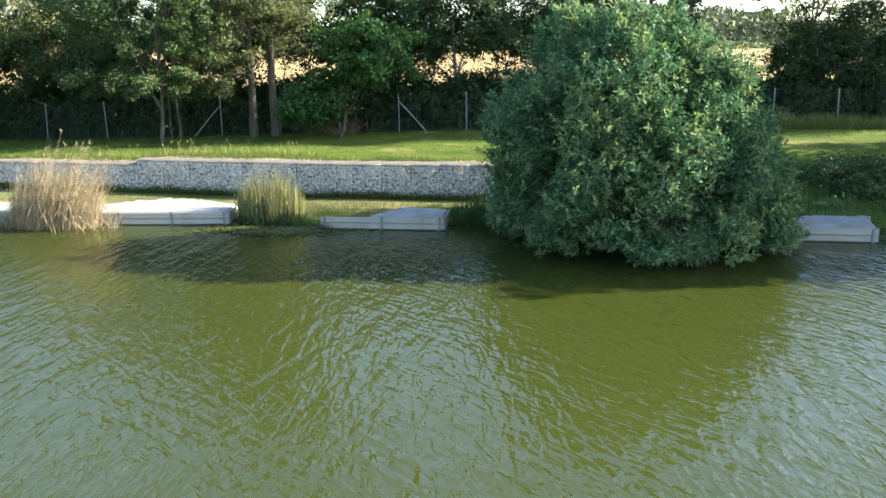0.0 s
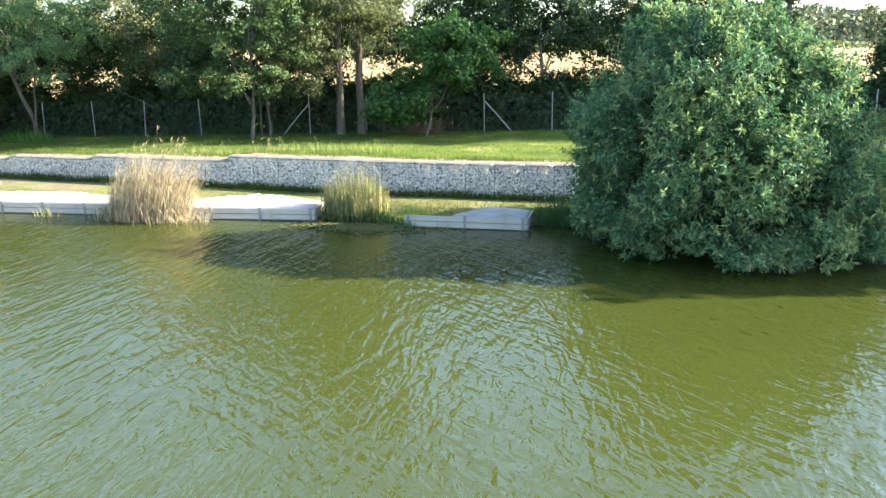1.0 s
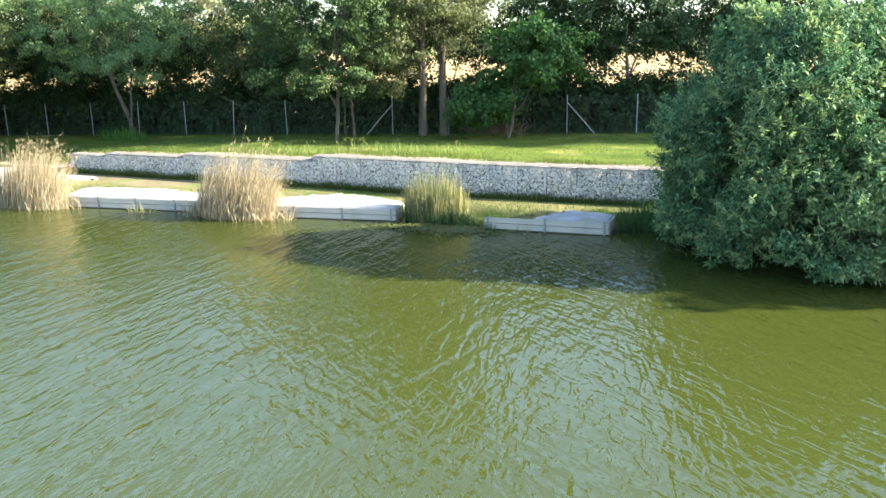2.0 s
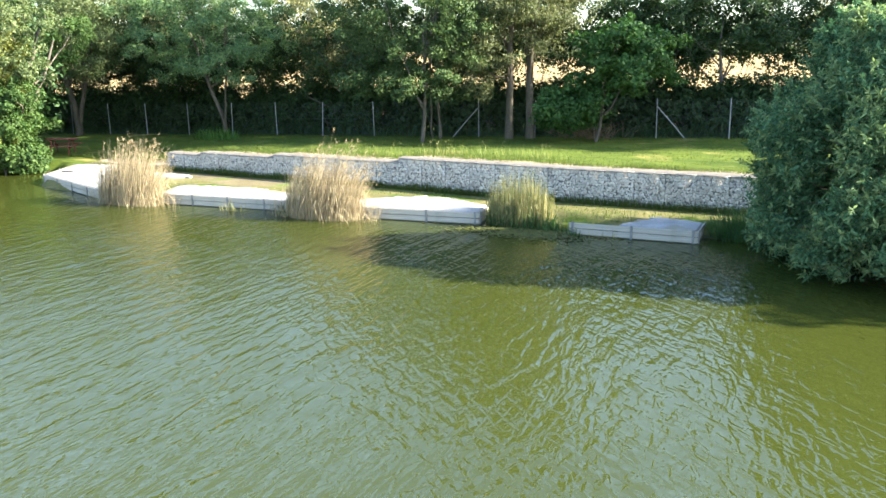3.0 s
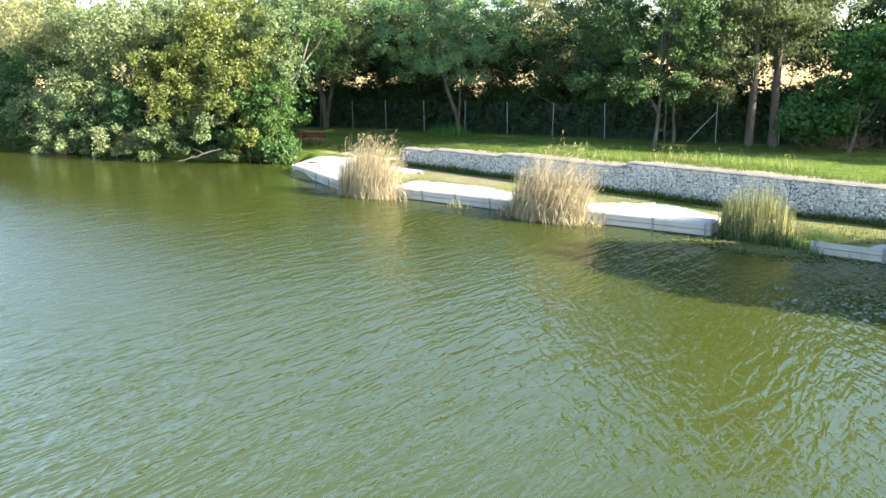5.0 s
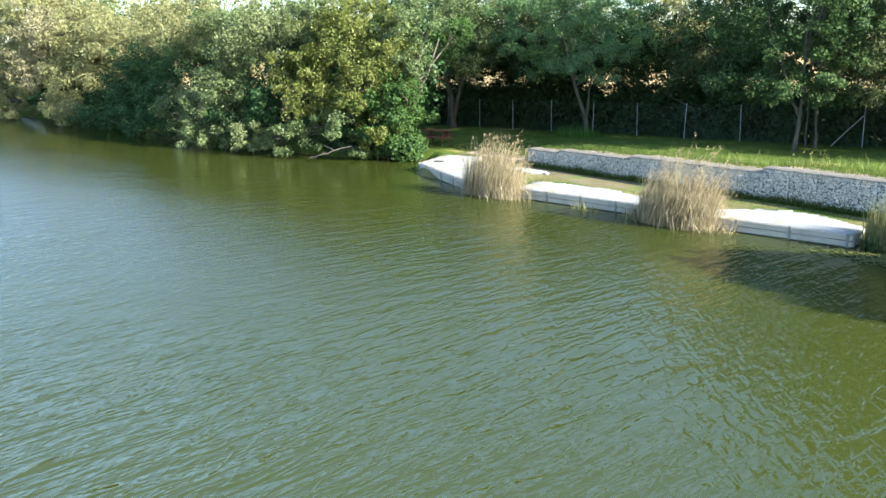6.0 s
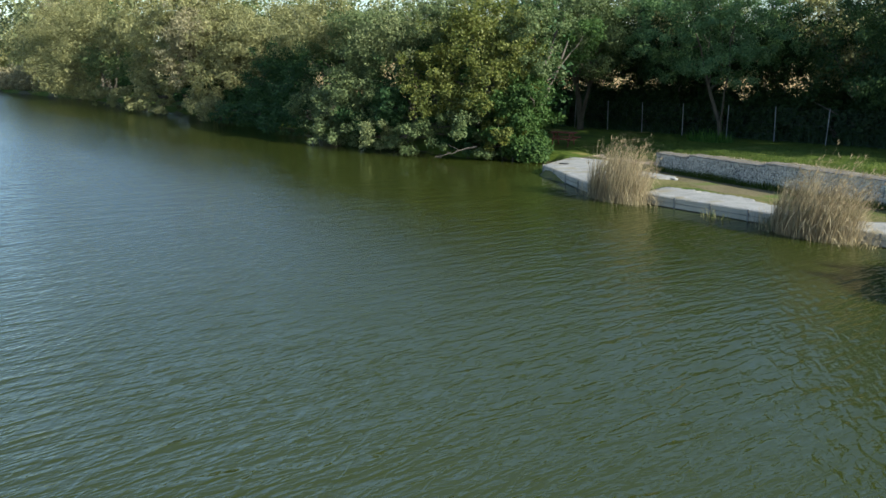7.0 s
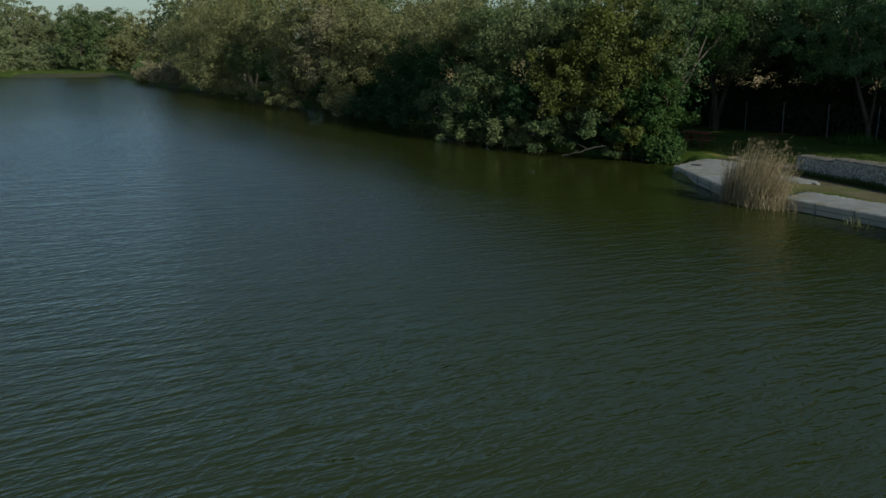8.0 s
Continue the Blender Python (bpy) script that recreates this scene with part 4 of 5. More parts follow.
def lobed_willow(x, y, seed, boughs, label, leaf, density, bark=M_BARK, aspect=0.42):
    """A broad willow on the shore: every bough is a rounded mass of leaves (place, radius, tone) at the end of its own limb."""
    rng = np.random.default_rng(seed)
    z0 = height_at(x, y)
    thing = base("willow_tree", x, y, z0, label, "tree", "willows on the wooded shore")
    boughs = [((bx - x, by - y, bz - z0), r, tone) for bx, by, bz, r, tone in boughs]
    high = max(c[2] + r for c, r, _ in boughs)
    # More boughs stand behind and above those over the water.
    for k in range(6):
        (cx, cy, cz), r, tone = boughs[rng.integers(len(boughs))]
        boughs.append(((cx - abs(rng.normal()) * 1.2, cy + rng.uniform(2.5, 5.0), rng.uniform(0.5, 0.82) * high), r * 1.1, "m" if tone in "dy" else tone))
    stems = []
    for k in range(4):
        foot = (rng.normal() * 0.5, 1.5 + rng.normal() * 0.5, -0.3)
        line = bent(rng, foot, (rng.normal() * 2.2, 2.0 + rng.normal(), high * rng.uniform(0.55, 0.8)), 9, 0.09)
        thick = 0.2 * (1 - np.linspace(0, 1, 9)) ** 0.8 + 0.03
        stems.append((part("trunk", fast("trunk", *tube(line, thick, 9), bark, True), thing), line, thick))
    for c, r, tone in boughs:
        c = np.array(c)
        stem, line, thick = stems[int(np.argmin([np.linalg.norm(q[1][4] - c) for q in stems]))]
        i = int(np.argmin(np.abs(line[1:7, 2] - c[2] * 0.6))) + 1
        part("limb", fast("limb", *tube(bent(rng, line[i], c, 8, 0.10), thick[i] * (0.55 * (1 - np.linspace(0, 1, 8)) + 0.08), 6), bark, True), stem)
        clumps = max(8, int(15 * r * r / (1 if leaf < 0.25 else 2.2)))
        each = max(16, int(density * 12.6 * r * r / clumps))
        _, at, out = crown_points(rng, c, (r, r, r * 0.85), clumps, each, 0.3 * r, -0.95, 0.5, 0.4)
        ok = at[:, 2] + z0 > 0.04 + 0.2 * rng.random(len(at))
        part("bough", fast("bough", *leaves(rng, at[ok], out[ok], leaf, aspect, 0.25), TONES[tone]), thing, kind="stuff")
    # A dark-coloured core deepens the shade behind the boughs.
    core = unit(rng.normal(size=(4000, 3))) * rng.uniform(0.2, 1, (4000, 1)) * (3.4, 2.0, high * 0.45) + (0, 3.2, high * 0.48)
    part("inner_foliage", fast("inner_foliage", *leaves(rng, core, unit(core), leaf * 1.7, 0.55, 0.2), M_LEAF_DEEP), thing, "inner foliage coloured dark for shade", kind="stuff")
    return thing


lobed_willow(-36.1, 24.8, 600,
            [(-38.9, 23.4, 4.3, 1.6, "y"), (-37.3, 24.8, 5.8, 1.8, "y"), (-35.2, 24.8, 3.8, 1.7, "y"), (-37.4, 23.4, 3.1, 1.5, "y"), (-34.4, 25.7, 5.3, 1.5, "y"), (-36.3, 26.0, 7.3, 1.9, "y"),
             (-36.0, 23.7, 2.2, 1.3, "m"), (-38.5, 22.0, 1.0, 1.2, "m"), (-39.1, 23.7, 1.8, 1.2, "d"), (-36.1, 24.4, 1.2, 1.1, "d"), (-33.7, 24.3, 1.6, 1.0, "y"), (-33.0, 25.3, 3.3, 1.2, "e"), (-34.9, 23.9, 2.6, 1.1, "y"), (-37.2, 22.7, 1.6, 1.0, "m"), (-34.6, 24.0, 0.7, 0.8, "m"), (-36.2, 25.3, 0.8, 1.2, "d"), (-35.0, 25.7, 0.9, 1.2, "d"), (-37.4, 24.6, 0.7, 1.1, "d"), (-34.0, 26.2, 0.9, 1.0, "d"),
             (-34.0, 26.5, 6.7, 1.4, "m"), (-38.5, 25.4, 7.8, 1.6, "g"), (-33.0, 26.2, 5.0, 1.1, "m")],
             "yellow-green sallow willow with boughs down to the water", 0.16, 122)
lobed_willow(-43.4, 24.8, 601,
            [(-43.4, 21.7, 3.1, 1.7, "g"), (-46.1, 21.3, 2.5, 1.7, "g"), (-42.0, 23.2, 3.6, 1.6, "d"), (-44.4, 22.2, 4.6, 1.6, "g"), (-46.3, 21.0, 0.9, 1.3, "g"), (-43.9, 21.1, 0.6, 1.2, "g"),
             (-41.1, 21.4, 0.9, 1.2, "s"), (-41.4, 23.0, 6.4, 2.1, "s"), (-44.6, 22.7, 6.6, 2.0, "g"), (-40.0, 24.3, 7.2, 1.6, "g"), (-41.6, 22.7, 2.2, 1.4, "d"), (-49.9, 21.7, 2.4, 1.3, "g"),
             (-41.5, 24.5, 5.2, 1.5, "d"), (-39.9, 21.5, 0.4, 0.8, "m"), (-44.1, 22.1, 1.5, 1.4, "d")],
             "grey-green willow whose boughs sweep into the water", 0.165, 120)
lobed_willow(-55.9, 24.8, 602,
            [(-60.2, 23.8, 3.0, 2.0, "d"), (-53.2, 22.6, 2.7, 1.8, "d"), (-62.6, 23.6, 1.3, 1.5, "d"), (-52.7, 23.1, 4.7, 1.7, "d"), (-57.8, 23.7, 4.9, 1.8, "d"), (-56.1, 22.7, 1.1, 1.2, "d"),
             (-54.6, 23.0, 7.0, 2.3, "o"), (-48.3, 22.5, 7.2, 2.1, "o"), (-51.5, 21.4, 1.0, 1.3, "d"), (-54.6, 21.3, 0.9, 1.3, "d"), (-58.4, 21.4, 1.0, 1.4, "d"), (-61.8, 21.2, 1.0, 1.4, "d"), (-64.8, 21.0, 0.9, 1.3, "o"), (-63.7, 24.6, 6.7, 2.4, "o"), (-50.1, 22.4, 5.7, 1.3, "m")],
             "willow set back behind the shore, coloured dark for shade", 0.19, 88)
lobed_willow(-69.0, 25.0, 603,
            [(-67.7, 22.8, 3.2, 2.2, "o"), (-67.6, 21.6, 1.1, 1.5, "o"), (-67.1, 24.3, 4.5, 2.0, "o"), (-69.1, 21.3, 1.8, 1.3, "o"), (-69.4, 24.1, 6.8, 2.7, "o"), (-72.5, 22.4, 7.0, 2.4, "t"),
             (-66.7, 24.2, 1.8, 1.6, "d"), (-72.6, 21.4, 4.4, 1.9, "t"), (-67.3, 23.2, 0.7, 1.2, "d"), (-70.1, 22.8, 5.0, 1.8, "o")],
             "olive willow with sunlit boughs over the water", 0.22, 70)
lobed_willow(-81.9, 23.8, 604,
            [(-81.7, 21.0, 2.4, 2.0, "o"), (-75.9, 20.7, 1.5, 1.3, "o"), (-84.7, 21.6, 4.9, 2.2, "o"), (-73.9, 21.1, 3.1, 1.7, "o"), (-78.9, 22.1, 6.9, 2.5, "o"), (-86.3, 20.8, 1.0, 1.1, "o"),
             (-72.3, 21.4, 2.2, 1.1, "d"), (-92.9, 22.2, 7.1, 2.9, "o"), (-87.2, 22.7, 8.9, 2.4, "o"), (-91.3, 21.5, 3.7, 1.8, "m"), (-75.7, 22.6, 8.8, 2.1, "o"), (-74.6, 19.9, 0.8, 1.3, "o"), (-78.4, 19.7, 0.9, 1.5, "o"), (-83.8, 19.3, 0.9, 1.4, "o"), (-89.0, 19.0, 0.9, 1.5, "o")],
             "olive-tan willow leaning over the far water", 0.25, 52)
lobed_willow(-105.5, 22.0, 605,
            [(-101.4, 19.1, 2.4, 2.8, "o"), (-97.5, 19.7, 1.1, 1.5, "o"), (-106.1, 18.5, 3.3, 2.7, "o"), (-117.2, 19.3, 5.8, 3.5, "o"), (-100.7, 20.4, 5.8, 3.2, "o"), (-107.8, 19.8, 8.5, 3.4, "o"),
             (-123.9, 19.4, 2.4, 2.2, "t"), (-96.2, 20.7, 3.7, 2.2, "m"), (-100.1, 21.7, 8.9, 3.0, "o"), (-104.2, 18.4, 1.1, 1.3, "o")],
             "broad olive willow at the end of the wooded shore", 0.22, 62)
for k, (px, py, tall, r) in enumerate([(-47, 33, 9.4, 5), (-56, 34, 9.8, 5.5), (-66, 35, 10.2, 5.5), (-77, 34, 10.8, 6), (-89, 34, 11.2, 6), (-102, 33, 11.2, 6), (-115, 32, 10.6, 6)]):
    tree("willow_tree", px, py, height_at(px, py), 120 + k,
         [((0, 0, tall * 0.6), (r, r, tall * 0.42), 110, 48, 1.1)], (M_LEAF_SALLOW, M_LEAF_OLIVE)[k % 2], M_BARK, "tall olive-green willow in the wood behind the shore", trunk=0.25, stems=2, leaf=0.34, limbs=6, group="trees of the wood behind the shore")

for k, (px, py, r, tall) in enumerate([(-34.9, 27.1, 1.4, 4.0), (-33.9, 25.0, 1.5, 3.8), (-33.0, 25.6, 1.0, 1.3)]):
    tree("elder_bush", px, py, max(0.0, height_at(px, py)), 130 + k, layered(130 + k, (0, 0, tall * 0.5), (r, r * 0.9, tall * 0.55), 9, 14, 80, 0.36, 0.7, 0.35), M_LEAF_ELDER, M_BARK,
         "dark fresh green elder bush at the end of the platforms" if k < 2 else "low dark green elder bush at the water's edge", "bush", trunk=0.05, stems=3, leaf=0.16, aspect=0.6, limbs=6, group="elder bushes")

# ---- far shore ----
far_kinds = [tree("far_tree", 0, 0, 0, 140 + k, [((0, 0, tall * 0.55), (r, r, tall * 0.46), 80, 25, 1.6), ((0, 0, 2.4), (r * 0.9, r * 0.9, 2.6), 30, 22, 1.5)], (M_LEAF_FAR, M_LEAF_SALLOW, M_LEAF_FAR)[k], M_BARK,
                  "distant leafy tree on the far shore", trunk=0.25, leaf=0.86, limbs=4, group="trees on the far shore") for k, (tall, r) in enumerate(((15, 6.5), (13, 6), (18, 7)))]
rng = np.random.default_rng(150)
far_spots = [(-172 - rng.uniform(0, 6), yy) for yy in np.arange(-95, -22, 7.0)] + [(-196 - rng.uniform(0, 10), yy) for yy in np.arange(-90, -22, 7.0)] + [(-222 - rng.uniform(0, 14), yy) for yy in np.arange(-60, -12, 9.0)]
far_spots += [(-168, 33), (-150, 27), (-141, 25), (-132, 24), (-158, 37), (-136, 31), (-146, 34), (-126, 29), (-160, 29)]
# A meadow opens behind the bay, and its far hedge closes it.
far_spots += [(-350 - rng.uniform(0, 40), yy) for yy in np.arange(-6, 98, 6.0)]
for k, (px, py) in enumerate(far_spots):
    m = pose(px, py, height_at(px, py) - 0.1, 0, 0, rng.uniform(0, 360))
    if k < 3:
        far_kinds[k].matrix_basis = m
    else:
        copy_thing(far_kinds[k % 3], m)
for k, (px, py, tall, r, tone) in enumerate([(-212, 0.1, 16.6, 6.7, "o"), (-218, 6.0, 9.5, 3.8, "o"), (-176, 10.6, 11.1, 4.0, "d"), (-204, 17.6, 12.9, 3.8, "d"), (-189, 19.0, 6.5, 2.8, "y"),
                                              (-225, 10.2, 8.3, 3.0, "o"), (-205, -7.4, 16.3, 6.8, "o"), (-205, -14.4, 14.9, 6.8, "m"), (-240, 3.8, 13.8, 4.8, "m"), (-232, -3.0, 15.0, 6.0, "o"), (-236, 15.0, 13.6, 5.5, "o"), (-226, 21.5, 13.8, 5.5, "m"), (-214, 11.4, 10.5, 4.6, "o"), (-196, 25.5, 12.0, 5.0, "m")]):
    q = np.random.default_rng(170 + k)
    crowns = [((0, 0, tall * 0.5), (r * 0.6, r * 0.6, tall * 0.4), 26, 24, 0.9)]
    for c in range(9):
        a, up = 2.4 * c, -0.85 + 1.75 * (c + q.random()) / 9
        flat = math.sqrt(max(0.05, 1 - up * up))
        crowns.append(((math.cos(a) * flat * r * 0.7, math.sin(a) * flat * r * 0.7, tall * (0.5 + up * 0.45)), (r * 0.5, r * 0.5, r * 0.45), 24, 44, 0.6))
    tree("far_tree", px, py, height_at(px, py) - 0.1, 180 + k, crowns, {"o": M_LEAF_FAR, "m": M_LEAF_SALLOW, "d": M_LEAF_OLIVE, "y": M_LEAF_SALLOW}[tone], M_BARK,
         {"o": "hazy olive willow beyond the bay's lawn", "m": "tall olive tree beyond the bay's lawn", "d": "dark green tree at the bay's edge", "y": "low yellow-green tree by the bay's meadow"}[tone],
         trunk=0.22, leaf=0.4, limbs=6, group="trees round the bay", keep=0.3)
shrub = tree("shore_shrub", 0, 0, 0, 152, [((0, 0, 1.2), (2.0, 1.8, 1.5), 60, 30, 0.5)], M_LEAF_TAN, M_BARK, "low grey-brown shrub at the edge of the bay", "shrub", trunk=0.05, stems=3, leaf=0.3, limbs=3, group="shrubs on the far shore", keep=-0.1)
for k, (px, py) in enumerate([(-137, 16.6), (-134, 16.4), (-131, 17.4), (-128, 17.6), (-125, 18.6), (-121.5, 18.8), (-118, 19.4), (-130, 20.0), (-124, 21.4)]):
    m = pose(px, py, height_at(px, py) - 0.05, 0, 0, rng.uniform(0, 360))
    if k:
        copy_thing(shrub, m)
    else:
        shrub.matrix_basis = m
bay_shrub = tree("bay_shrub", 0, 0, 0, 153, [((0, 0, 1.7), (3.0, 2.6, 2.0), 80, 30, 0.6), ((0.6, 0.5, 3.2), (1.6, 1.5, 1.2), 26, 30, 0.5)], M_LEAF_FAR, M_BARK, "bushy olive shrub under the trees of the bay", "shrub", trunk=0.05, stems=3, leaf=0.36, limbs=3, group="shrubs under the bay's trees", keep=-0.1)
for k, (px, py) in enumerate([(-176, -19.0), (-179, -15.2), (-177, -11.6), (-180, -8.0), (-178, -4.6), (-182, -1.4), (-180, 2.0), (-186, 4.4), (-190, 7.6), (-184, 13.6), (-194, 13.0), (-200, 10.0), (-208, 3.4), (-206, -2.6), (-198, -10.0)]):
    m = pose(px, py, height_at(px, py) - 0.05, 0, 0, rng.uniform(0, 360))
    if k:
        copy_thing(bay_shrub, m)
    else:
        bay_shrub.matrix_basis = m
rng = np.random.default_rng(160)
n = 40000
fx = rng.uniform(-260, 260, n)
ridge = 5 + 4 * np.sin(fx * 0.021) + 2 * np.sin(fx * 0.07 + 1) + 1.5 * np.sin(fx * 0.23)
fy = 430 + rng.normal(size=n) * 14
fz = ground_height(fx, fy) + rng.uniform(0, 1, n) ** 1.1 * (ridge + 5)
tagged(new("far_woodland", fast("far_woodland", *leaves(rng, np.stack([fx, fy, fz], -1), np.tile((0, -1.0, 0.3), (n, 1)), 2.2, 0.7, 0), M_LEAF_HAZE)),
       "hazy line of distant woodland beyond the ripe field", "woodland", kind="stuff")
n = 9000
fx = rng.uniform(-120, 160, n)
fy = 300 + rng.normal(size=n) * 2.5
fz = ground_height(fx, fy) + rng.uniform(0, 1, n) ** 0.8 * (2.2 + 0.5 * np.sin(fx * 0.13))
tagged(new("far_hedgerow", fast("far_hedgerow", *leaves(rng, np.stack([fx, fy, fz], -1), np.tile((0, -1.0, 0.3), (n, 1)), 0.9, 0.7, 0), M_LEAF_OLIVE)),
       "low dark hedgerow along the field's far side", "hedgerow", kind="stuff")


# ---- reeds ----
def stalks(rng, n, spread_x, spread_y, tall, lean, thick, vary=0.25, low=0.0, fan=0.5, dome=0.18, bow=0.22):
    """Bent flat stalks from a clump's foot: their corner and face arrays, and their tips with the way they lean."""
    a = rng.uniform(0, 2 * np.pi, n)
    r = np.sqrt(rng.uniform(0, 1, n))
    foot = np.stack([np.cos(a) * r * spread_x, np.sin(a) * r * spread_y, np.full(n, low)], -1)
    way = np.stack([np.cos(a) * r, np.sin(a) * r, np.zeros(n)], -1) * fan + rng.normal(size=(n, 3)) * fan * (0.8, 0.7, 0) + (lean[0], lean[1], 0)
    # Stalks stand in loose bundles that lean together.
    bundle = rng.normal(size=(9, 3)) * (0.6, 0.35, 0) * min(fan, 1)
    which = rng.integers(0, 9, n)
    way = way + bundle[which]
    h = tall * (1 - vary * rng.uniform(0, 1, n) ** 1.2) * (1 - dome * r**2) * rng.uniform(0.76, 1.04, 9)[which]
    ts = np.array([0, 0.35, 0.7, 1.0])
    line = foot[:, None] + ts[None, :, None] * (0, 0, 1) * h[:, None, None] + (ts**2)[None, :, None] * way[:, None] * (bow * h)[:, None, None]
    side = unit(np.cross(way + rng.normal(size=(n, 3)) * 0.4, (0, 0, 1.0)))
    w = thick * np.array([1.0, 0.9, 0.6, 0.15])
    v = np.stack([line - side[:, None] * w[None, :, None], line + side[:, None] * w[None, :, None]], 2).reshape(n, 8, 3)
    f = np.array([(0, 1, 3, 2), (2, 3, 5, 4), (4, 5, 7, 6)])
    return (v.reshape(-1, 3), (np.arange(n)[:, None, None] * 8 + f).reshape(-1, 4)), line, way


def reed_bed(name, x, y, rx, ry, tall, n, stem_mat, seed, label, plumes=True, lean=(-0.1, 0.0), thick=0.011, skirt=None, fan=0.75):
    rng = np.random.default_rng(seed)
    kinds = {"reed_bed": ("reeds", "reed beds along the bank"), "reed_tuft": ("reeds", ""), "iris_clump": ("iris", "iris clumps at the water"),
             "sedge_clump": ("sedge", "sedge clumps on the bank"), "fern_clump": ("fern", "ferns under the trees")}
    thing = base(name, x, y, -0.02, label, *kinds[name])
    mesh_data, line, way = stalks(rng, n, rx, ry, tall, lean, thick, 0.5 if plumes else 0.55, -0.3, fan, 0.34 if plumes else 0.3, 0.25 if plumes else 0.22)
    part("stem_growth", fast("stem_growth", *mesh_data, stem_mat), thing, kind="stuff")
    # Long blades that hang from the stalks.
    k = int(n * (0.45 if plumes else 1.3))
    pick = rng.integers(0, n, k)
    at = line[pick, 1] + (line[pick, 2] - line[pick, 1]) * rng.uniform(-0.6, 1, (k, 1))
    out = unit(rng.normal(size=(k, 3)) * (1, 1, 0.1) + np.array((lean[0], lean[1], 0)) * 1.5)
    length = tall * (rng.uniform(0.12, 0.26, k) if plumes else rng.uniform(0.07, 0.16, k))[:, None]
    p1, p2 = at + out * length * 0.5 + (0, 0, 0.35) * length, at + out * length + (0, 0, -0.05) * length
    side = unit(np.cross(out, (0, 0, 1.0))) * thick * 1.1
    v = np.stack([at - side * 0.4, at + side * 0.4, p1 + side, p1 - side, p2], 1)
    v = np.stack([v[:, 0], v[:, 1], v[:, 2], v[:, 3], v[:, 3], v[:, 2], v[:, 4] + side * 0.1, v[:, 4] - side * 0.1], 1)
    part("blade_growth", fast("blade_growth", v.reshape(-1, 3), np.arange(8 * k).reshape(-1, 4), stem_mat), thing, kind="stuff")
    if plumes:
        # Feathery heads: thin tufts that nod the way the stalk leans.
        pick = rng.choice(n, n // 7, replace=False)
        each = 6
        at = np.repeat(line[pick, 3], each, 0) + (0, 0, -0.04)
        go = unit(np.repeat(unit(way[pick]) * 0.5, each, 0) + rng.normal(size=(len(at), 3)) * 0.22 + (0, 0, 0.8)) * rng.uniform(0.12, 0.24, (len(at), 1))
        side = unit(np.cross(go, rng.normal(size=go.shape))) * 0.007
        v = np.stack([at - side * 0.5, at + go * 0.5 - side, at + go + (0, 0, -0.03), at + go * 0.5 + side], 1)
        part("plume_growth", fast("plume_growth", v.reshape(-1, 3), np.arange(4 * len(at)).reshape(-1, 4), M_PLUME), thing, kind="stuff")
    if skirt:
        mesh_data, _, _ = stalks(rng, skirt, rx * 1.5, ry * 1.1, tall * 0.36, (0.3, -0.3), thick, 0.6, -0.2, 1.6)
        part("low_stem_growth", fast("low_stem_growth", *mesh_data, stem_mat), thing, kind="stuff")
    return thing


reed_bed("reed_bed", -22.5, 20.75, 1.4, 0.7, 3.1, 1550, M_REED_DRY, 201, "dry straw-coloured reeds leaning before a platform", thick=0.0075, skirt=380, lean=(0.85, -0.05), fan=0.42)
reed_bed("reed_bed", -14.4, 20.85, 1.45, 0.7, 3.2, 1550, M_REED_DRY, 202, "dry straw-coloured reeds between two stone platforms", thick=0.0075, skirt=560, lean=(0.8, -0.05), fan=0.42)
reed_bed("reed_bed", -7.85, 22.0, 1.1, 0.65, 2.3, 1350, M_REED_GREEN, 203, "yellow-green young reeds beside a stone platform", plumes=False, lean=(-0.05, 0), thick=0.010, fan=0.16)
reed_bed("iris_clump", -6.55, 21.35, 0.65, 0.3, 0.85, 170, M_IRIS, 204, "dark green flag iris clump at the water's edge", plumes=False, lean=(0, 0), thick=0.018)
reed_bed("reed_tuft", -5.0, 20.82, 0.6, 0.12, 0.95, 26, M_REED_GREEN, 213, "few thin green reeds before the timber edging", plumes=False, lean=(0, 0), thick=0.009)
reed_bed("iris_clump", -15.75, 20.85, 0.4, 0.25, 0.95, 90, M_IRIS, 214, "dark green flag iris clump beside the dry reeds", plumes=False, lean=(-0.2, -0.1), thick=0.014)
reed_bed("iris_clump", -7.7, 21.75, 1.15, 0.5, 1.25, 560, M_IRIS, 212, "dark green young shoots at the foot of the reeds", plumes=False, lean=(0, -0.1), thick=0.014)
reed_bed("iris_clump", -5.85, 20.85, 0.22, 0.15, 0.75, 60, M_IRIS, 205, "small flag iris clump before the timber edging", plumes=False, lean=(0, 0), thick=0.018)
reed_bed("sedge_clump", -1.1, 22.4, 1.0, 0.8, 1.45, 900, M_IRIS, 206, "tall green sedge growing beside the willow bush", plumes=False, lean=(-0.2, -0.2), thick=0.014)
reed_bed("sedge_clump", -0.4, 23.3, 1.0, 0.6, 1.3, 600, M_IRIS, 207, "long green grass growing below the gabion wall", plumes=False, lean=(-0.1, -0.1), thick=0.013)
reed_bed("sedge_clump", 6.9, 20.3, 0.5, 0.5, 1.3, 220, M_DEAD, 208, "dead grey-brown sedge stems hanging over the water", plumes=False, lean=(0.2, -0.6), thick=0.012)
reed_bed("sedge_clump", -18.0, 20.85, 0.5, 0.3, 0.9, 90, M_REED_GREEN, 209, "sparse green reeds at the platform's edge", plumes=False, lean=(-0.1, -0.1), thick=0.011)
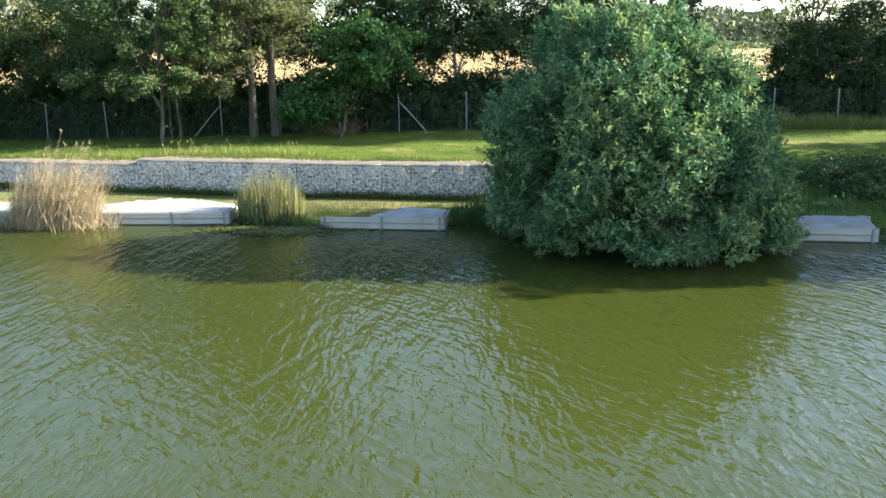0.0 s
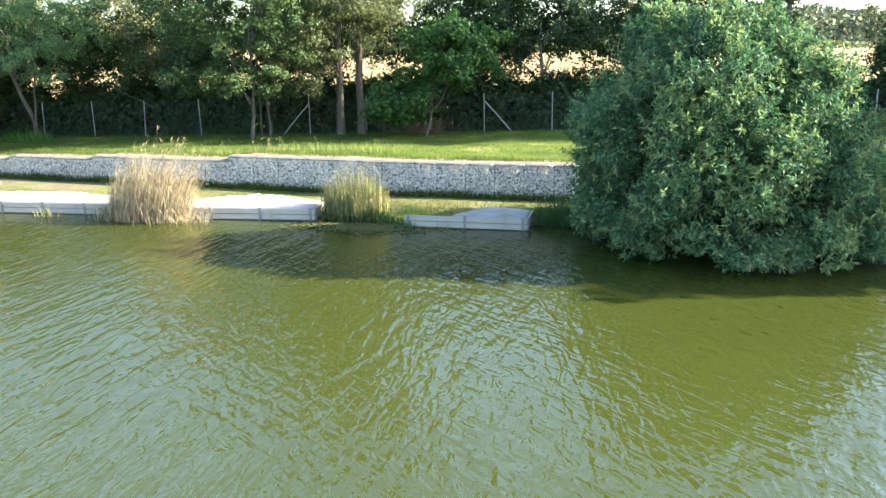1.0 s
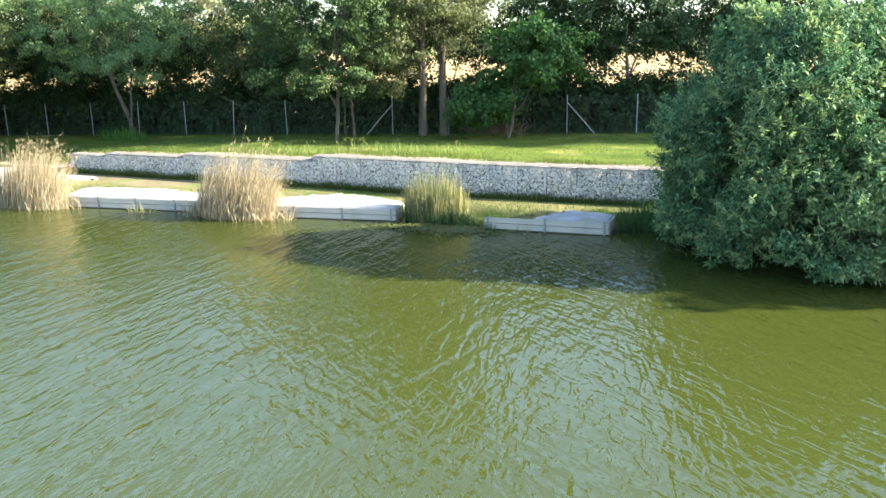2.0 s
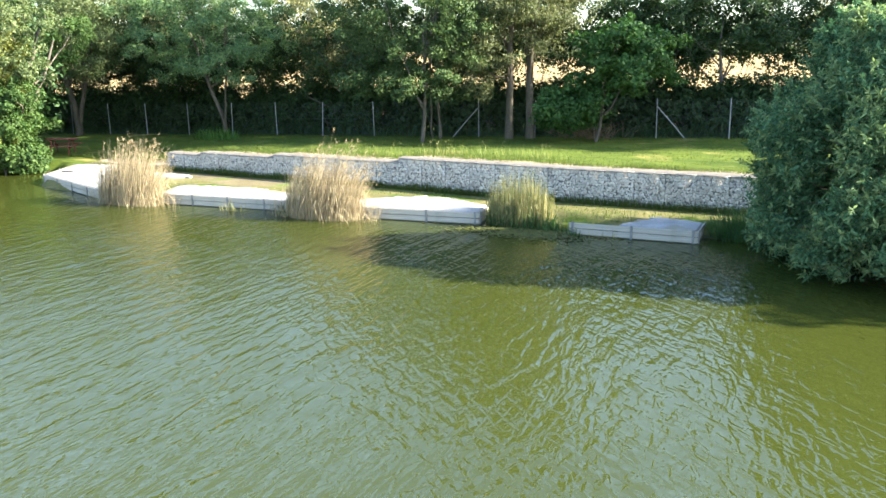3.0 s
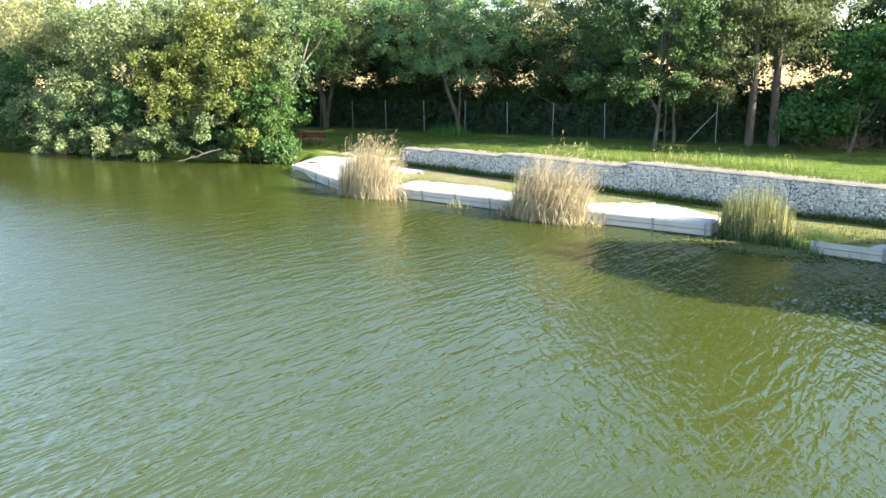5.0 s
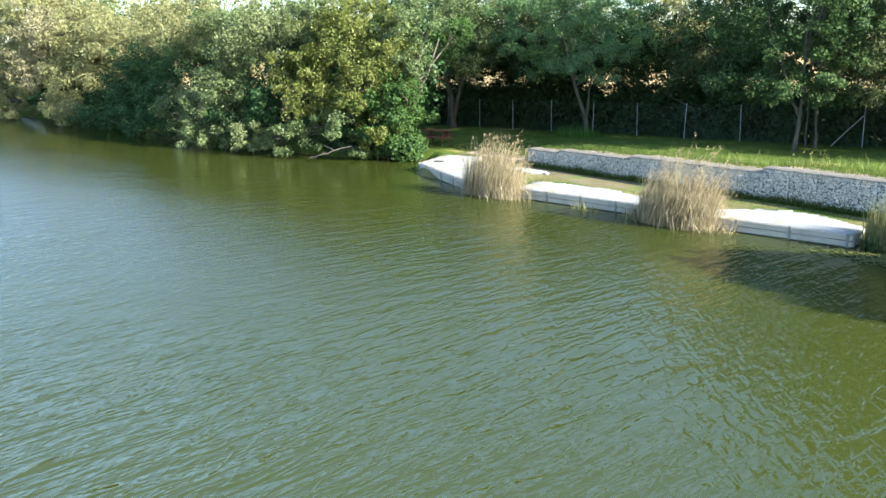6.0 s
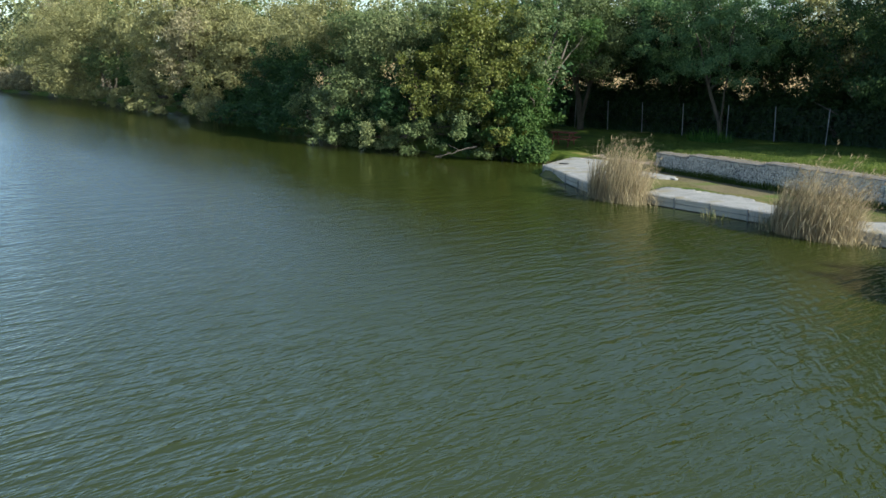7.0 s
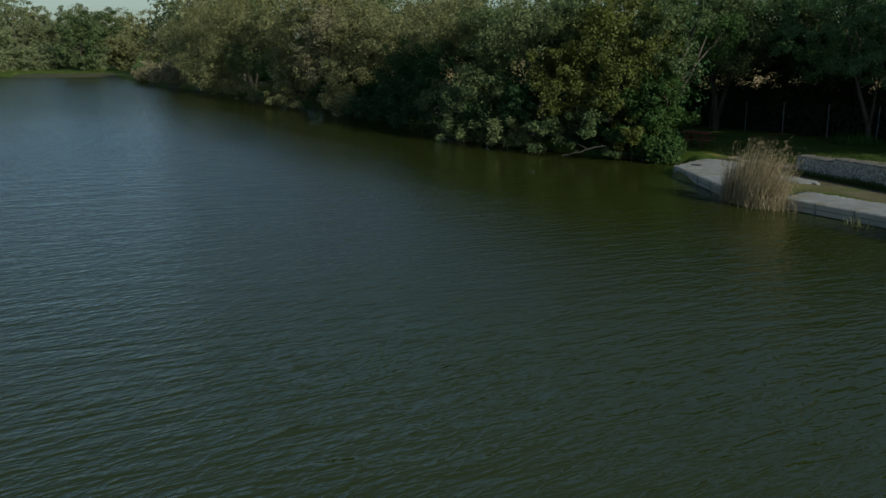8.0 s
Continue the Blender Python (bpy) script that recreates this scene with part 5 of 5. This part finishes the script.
reed_bed("fern_clump", -29.3, 35.2, 1.4, 0.6, 1.15, 420, M_FERN, 210, "green fern clump at the foot of a maple", plumes=False, lean=(0, -0.2), thick=0.03).location.z = height_at(-29.3, 35.3)
reed_bed("fern_clump", -11.2, 36.6, 0.5, 0.4, 0.5, 120, M_IRIS, 211, "low green ferns at a birch trunk", plumes=False, lean=(0, -0.2), thick=0.025).location.z = height_at(-11.2, 36.6)


# ---- grass ----
def grass_strip(name, n, place, tall, mat, seed, label, thick=0.007, seeds=0):
    """Blades of grass over a strip of the bank; place gives x and y for n random pairs."""
    rng = np.random.default_rng(seed)
    px, py = place(rng, n)
    pz = ground_height(px, py)
    ok = pz > 0.05
    px, py, pz = px[ok], py[ok], pz[ok]
    n = len(px)
    foot = np.stack([px, py, pz - 0.02], -1)
    clump = 0.6 + 0.8 * np.array([noise.noise(Vector((a * 0.9, b * 0.9, seed))) * 0.5 + 0.5 for a, b in zip(px, py)])
    h = tall * rng.uniform(0.45, 1.15, n) * clump
    way = rng.normal(size=(n, 3)) * (0.4, 0.4, 0)
    side = unit(np.cross(way, (0, 0, 1.0))) * thick
    mid, tip = foot + (0, 0, 0.6) * h[:, None] + way * 0.25 * h[:, None], foot + (0, 0, 1) * h[:, None] + way * 0.8 * h[:, None]
    v = np.stack([foot - side, foot + side, mid + side * 0.8, mid - side * 0.8, mid - side * 0.8, mid + side * 0.8, tip + side * 0.1, tip - side * 0.1], 1)
    thing = tagged(new(name, fast(name, v.reshape(-1, 3), np.arange(8 * n).reshape(-1, 4), mat)), label, "grass", kind="stuff")
    if seeds:
        pick = np.argsort(-h)[:seeds]
        at = np.repeat(tip[pick], 4, 0) + rng.normal(size=(seeds * 4, 3)) * (0.012, 0.012, 0.04)
        part("seed_head_growth", fast("seed_head_growth", *leaves(rng, at, rng.normal(size=(seeds * 4, 3)), 0.05, 0.25, -1.8), M_SEED), thing, kind="stuff")
    return thing


def verge(rng, n):
    x = rng.uniform(-33, 1.4, n)
    y = wall_front(x) + 0.75 + 0.3 * np.sin(x * 2.3) * np.sin(x * 0.9) + np.abs(rng.normal(size=n)) * np.where(x < -7, 1.0, 0.45)
    return x, y


def tufts(rng, n):
    """Loose tufts behind the wall, thickest along its middle."""
    mid = np.array((-31.0, -27.5, -16.2, -15.1, -13.9, -13.0, -12.4, -11.1, -9.7, -8.6))
    k = rng.integers(0, len(mid), n)
    x = mid[k] + rng.normal(size=n) * 0.38
    return x, wall_front(x) + 2.0 + 0.8 * np.sin(mid[k] * 5) + rng.normal(size=n) * 0.3


def lawn(rng, n):
    x = rng.uniform(-34, 18, n)
    return x, rng.uniform(0, 1, n) * (37.4 - wall_front(x) - 1.3) + wall_front(x) + 1.3


def lower_bank(rng, n):
    x = rng.uniform(-27, 1, n)
    y = 22.3 + rng.uniform(0, 1, n) ** 1.3 * (wall_front(x) - 22.35)
    bare = ((x < -16.6) & (x > -21.9) & (y < 23.4)) | ((x < -9) & (x > -14.3) & (y < 23.9)) | ((x < -2.2) & (x > -4.3) & (y < 22.8)) | (x < -23) | ((x < -14.5) & (y > 23.5))
    return x[~bare], y[~bare]


def wall_foot(rng, n):
    x = rng.uniform(-26, 1, n)
    return x, wall_front(x) - np.abs(rng.normal(size=n)) * 0.12


def right_bank(rng, n):
    return rng.uniform(1.5, 18, n), rng.uniform(21.5, 26, n)


def hedge_foot(rng, n):
    return rng.uniform(-45, 25, n), 37.6 + np.abs(rng.normal(size=n)) * 0.8


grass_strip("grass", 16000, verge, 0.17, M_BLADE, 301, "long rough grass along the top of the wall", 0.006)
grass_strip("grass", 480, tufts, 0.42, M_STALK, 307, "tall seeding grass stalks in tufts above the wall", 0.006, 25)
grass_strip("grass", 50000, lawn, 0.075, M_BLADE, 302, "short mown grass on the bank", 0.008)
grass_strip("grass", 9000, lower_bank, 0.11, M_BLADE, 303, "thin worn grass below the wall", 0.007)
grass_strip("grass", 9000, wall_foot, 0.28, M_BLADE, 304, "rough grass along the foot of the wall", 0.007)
# The darker iris colour deepens the shade on this bank.
grass_strip("grass", 6000, right_bank, 0.30, M_IRIS, 305, "rough grass on the shaded bank", 0.008)
grass_strip("grass", 7000, hedge_foot, 0.6, M_NETTLE, 306, "nettles below the hedge, coloured dark for its shade", 0.012)
def sunny_foot(rng, n):
    return rng.uniform(6.5, 20, n), 37.0 + np.abs(rng.normal(size=n)) * 0.4


grass_strip("grass", 5000, sunny_foot, 0.75, M_STALK, 308, "tall sunlit grass along the foot of the fence", 0.008, 60)
# Bramble leaves are coloured dark in place of shade on the slope.
for k, (px, py, r, h) in enumerate([(8.2, 26.9, 1.3, 0.9), (10.4, 26.7, 1.4, 1.0), (12.6, 27.1, 1.4, 0.9), (14.8, 26.8, 1.5, 1.1), (11.5, 25.6, 0.9, 0.6), (13.9, 25.5, 1.0, 0.7), (17.0, 27.0, 1.5, 1.0)]):
    tree("bramble_bush", px, py, height_at(px, py), 310 + k, [((0, 0, h * 0.5), (r, 0.9, h * 0.6), 60, 60, 0.35)], M_LEAF_DEEP, M_BARK,
         "low bramble bush on the bank slope, dark green for its shade", "bush", trunk=0.02, stems=3, leaf=0.1, limbs=3, group="brambles on the bank")

# ---- floating weed, fallen branch, picnic table ----
rng = np.random.default_rng(320)
n = 1900
wx, wy = -7.3 + rng.normal(size=n) * 1.0, 20.8 + rng.normal(size=n) * 0.42
ok = wy < 21.3
at = np.stack([wx, wy, np.full(n, 0.006) + rng.uniform(0, 0.01, n)], -1)[ok]
v, f = leaves(rng, at, np.tile((0, 0, 30.0), (len(at), 1)), 0.17, 0.25, 0)
tagged(new("floating_weed", fast("floating_weed", v, f, M_WEED)), "matted olive pondweed floating before the reeds", "water weed", kind="stuff")

branch = base("fallen_branch", -35.4, 22.2, 0.0, "weathered fallen branch lying half in the water", "branch")
rng = np.random.default_rng(330)
part("stem", fast("stem", *tube(bent(rng, (0.9, 1.0, 0.75), (-0.7, -0.4, 0.2), 9, 0.05), np.linspace(0.045, 0.018, 9), 7), M_DEAD, True), branch)
for a, b in (((0.2, 0.4, 0.5), (-0.9, 0.5, 0.8)), ((-0.2, 0, 0.4), (0.6, -0.4, 0.5)), ((-0.5, -0.25, 0.3), (-1.1, -0.2, 0.1))):
    part("twig", fast("twig", *tube(bent(rng, a, b, 6, 0.05), np.linspace(0.028, 0.008, 6), 6), M_DEAD, True), branch)

brush = base("dead_brush", -8.9, 36.6, height_at(-8.9, 36.6), "heap of brown dead twigs below the sycamore", "brushwood")
rng = np.random.default_rng(340)
twigs = []
for k in range(90):
    a = np.array((rng.normal() * 0.7, rng.normal() * 0.3, rng.uniform(0, 0.25)))
    b = a + np.array((rng.normal() * 0.6, rng.normal() * 0.3, rng.uniform(0.2, 0.8)))
    twigs.append(tube(bent(rng, a, b, 5, 0.03), np.linspace(0.014, 0.004, 5), 5))
part("brushwood", fast("brushwood", *joined(twigs), M_TWIG), brush, kind="stuff")

table = base("picnic_table", -34.4, 29.2, height_at(-34.4, 29.2), "red-brown timber picnic table at the edge of the trees", "picnic table")
table.matrix_basis = pose(-34.4, 29.2, height_at(-34.4, 29.2), 0, 0, 28)
for k in range(5):
    part("table_board", bevelled("table_board", (1.5, 0.135, 0.04), M_RED), table).matrix_basis = pose(0, -0.3 + k * 0.15, 0.74)
for sgn in (-1, 1):
    for k in range(2):
        part("bench_board", bevelled("bench_board", (1.5, 0.13, 0.04), M_RED), table).matrix_basis = pose(0, sgn * (0.62 + k * 0.145), 0.44)
    part("cross_beam", bevelled("cross_beam", (0.05, 1.56, 0.09), M_RED), table).matrix_basis = pose(sgn * 0.5, 0, 0.375)
    part("top_beam", bevelled("top_beam", (0.05, 0.72, 0.07), M_RED), table).matrix_basis = pose(sgn * 0.5, 0, 0.685)
    for way in (-1, 1):
        part("leg", bevelled("leg", (0.045, 0.09, 0.84), M_RED), table).matrix_basis = pose(sgn * 0.45, way * 0.42, 0.345, way * 26, 0, 0)
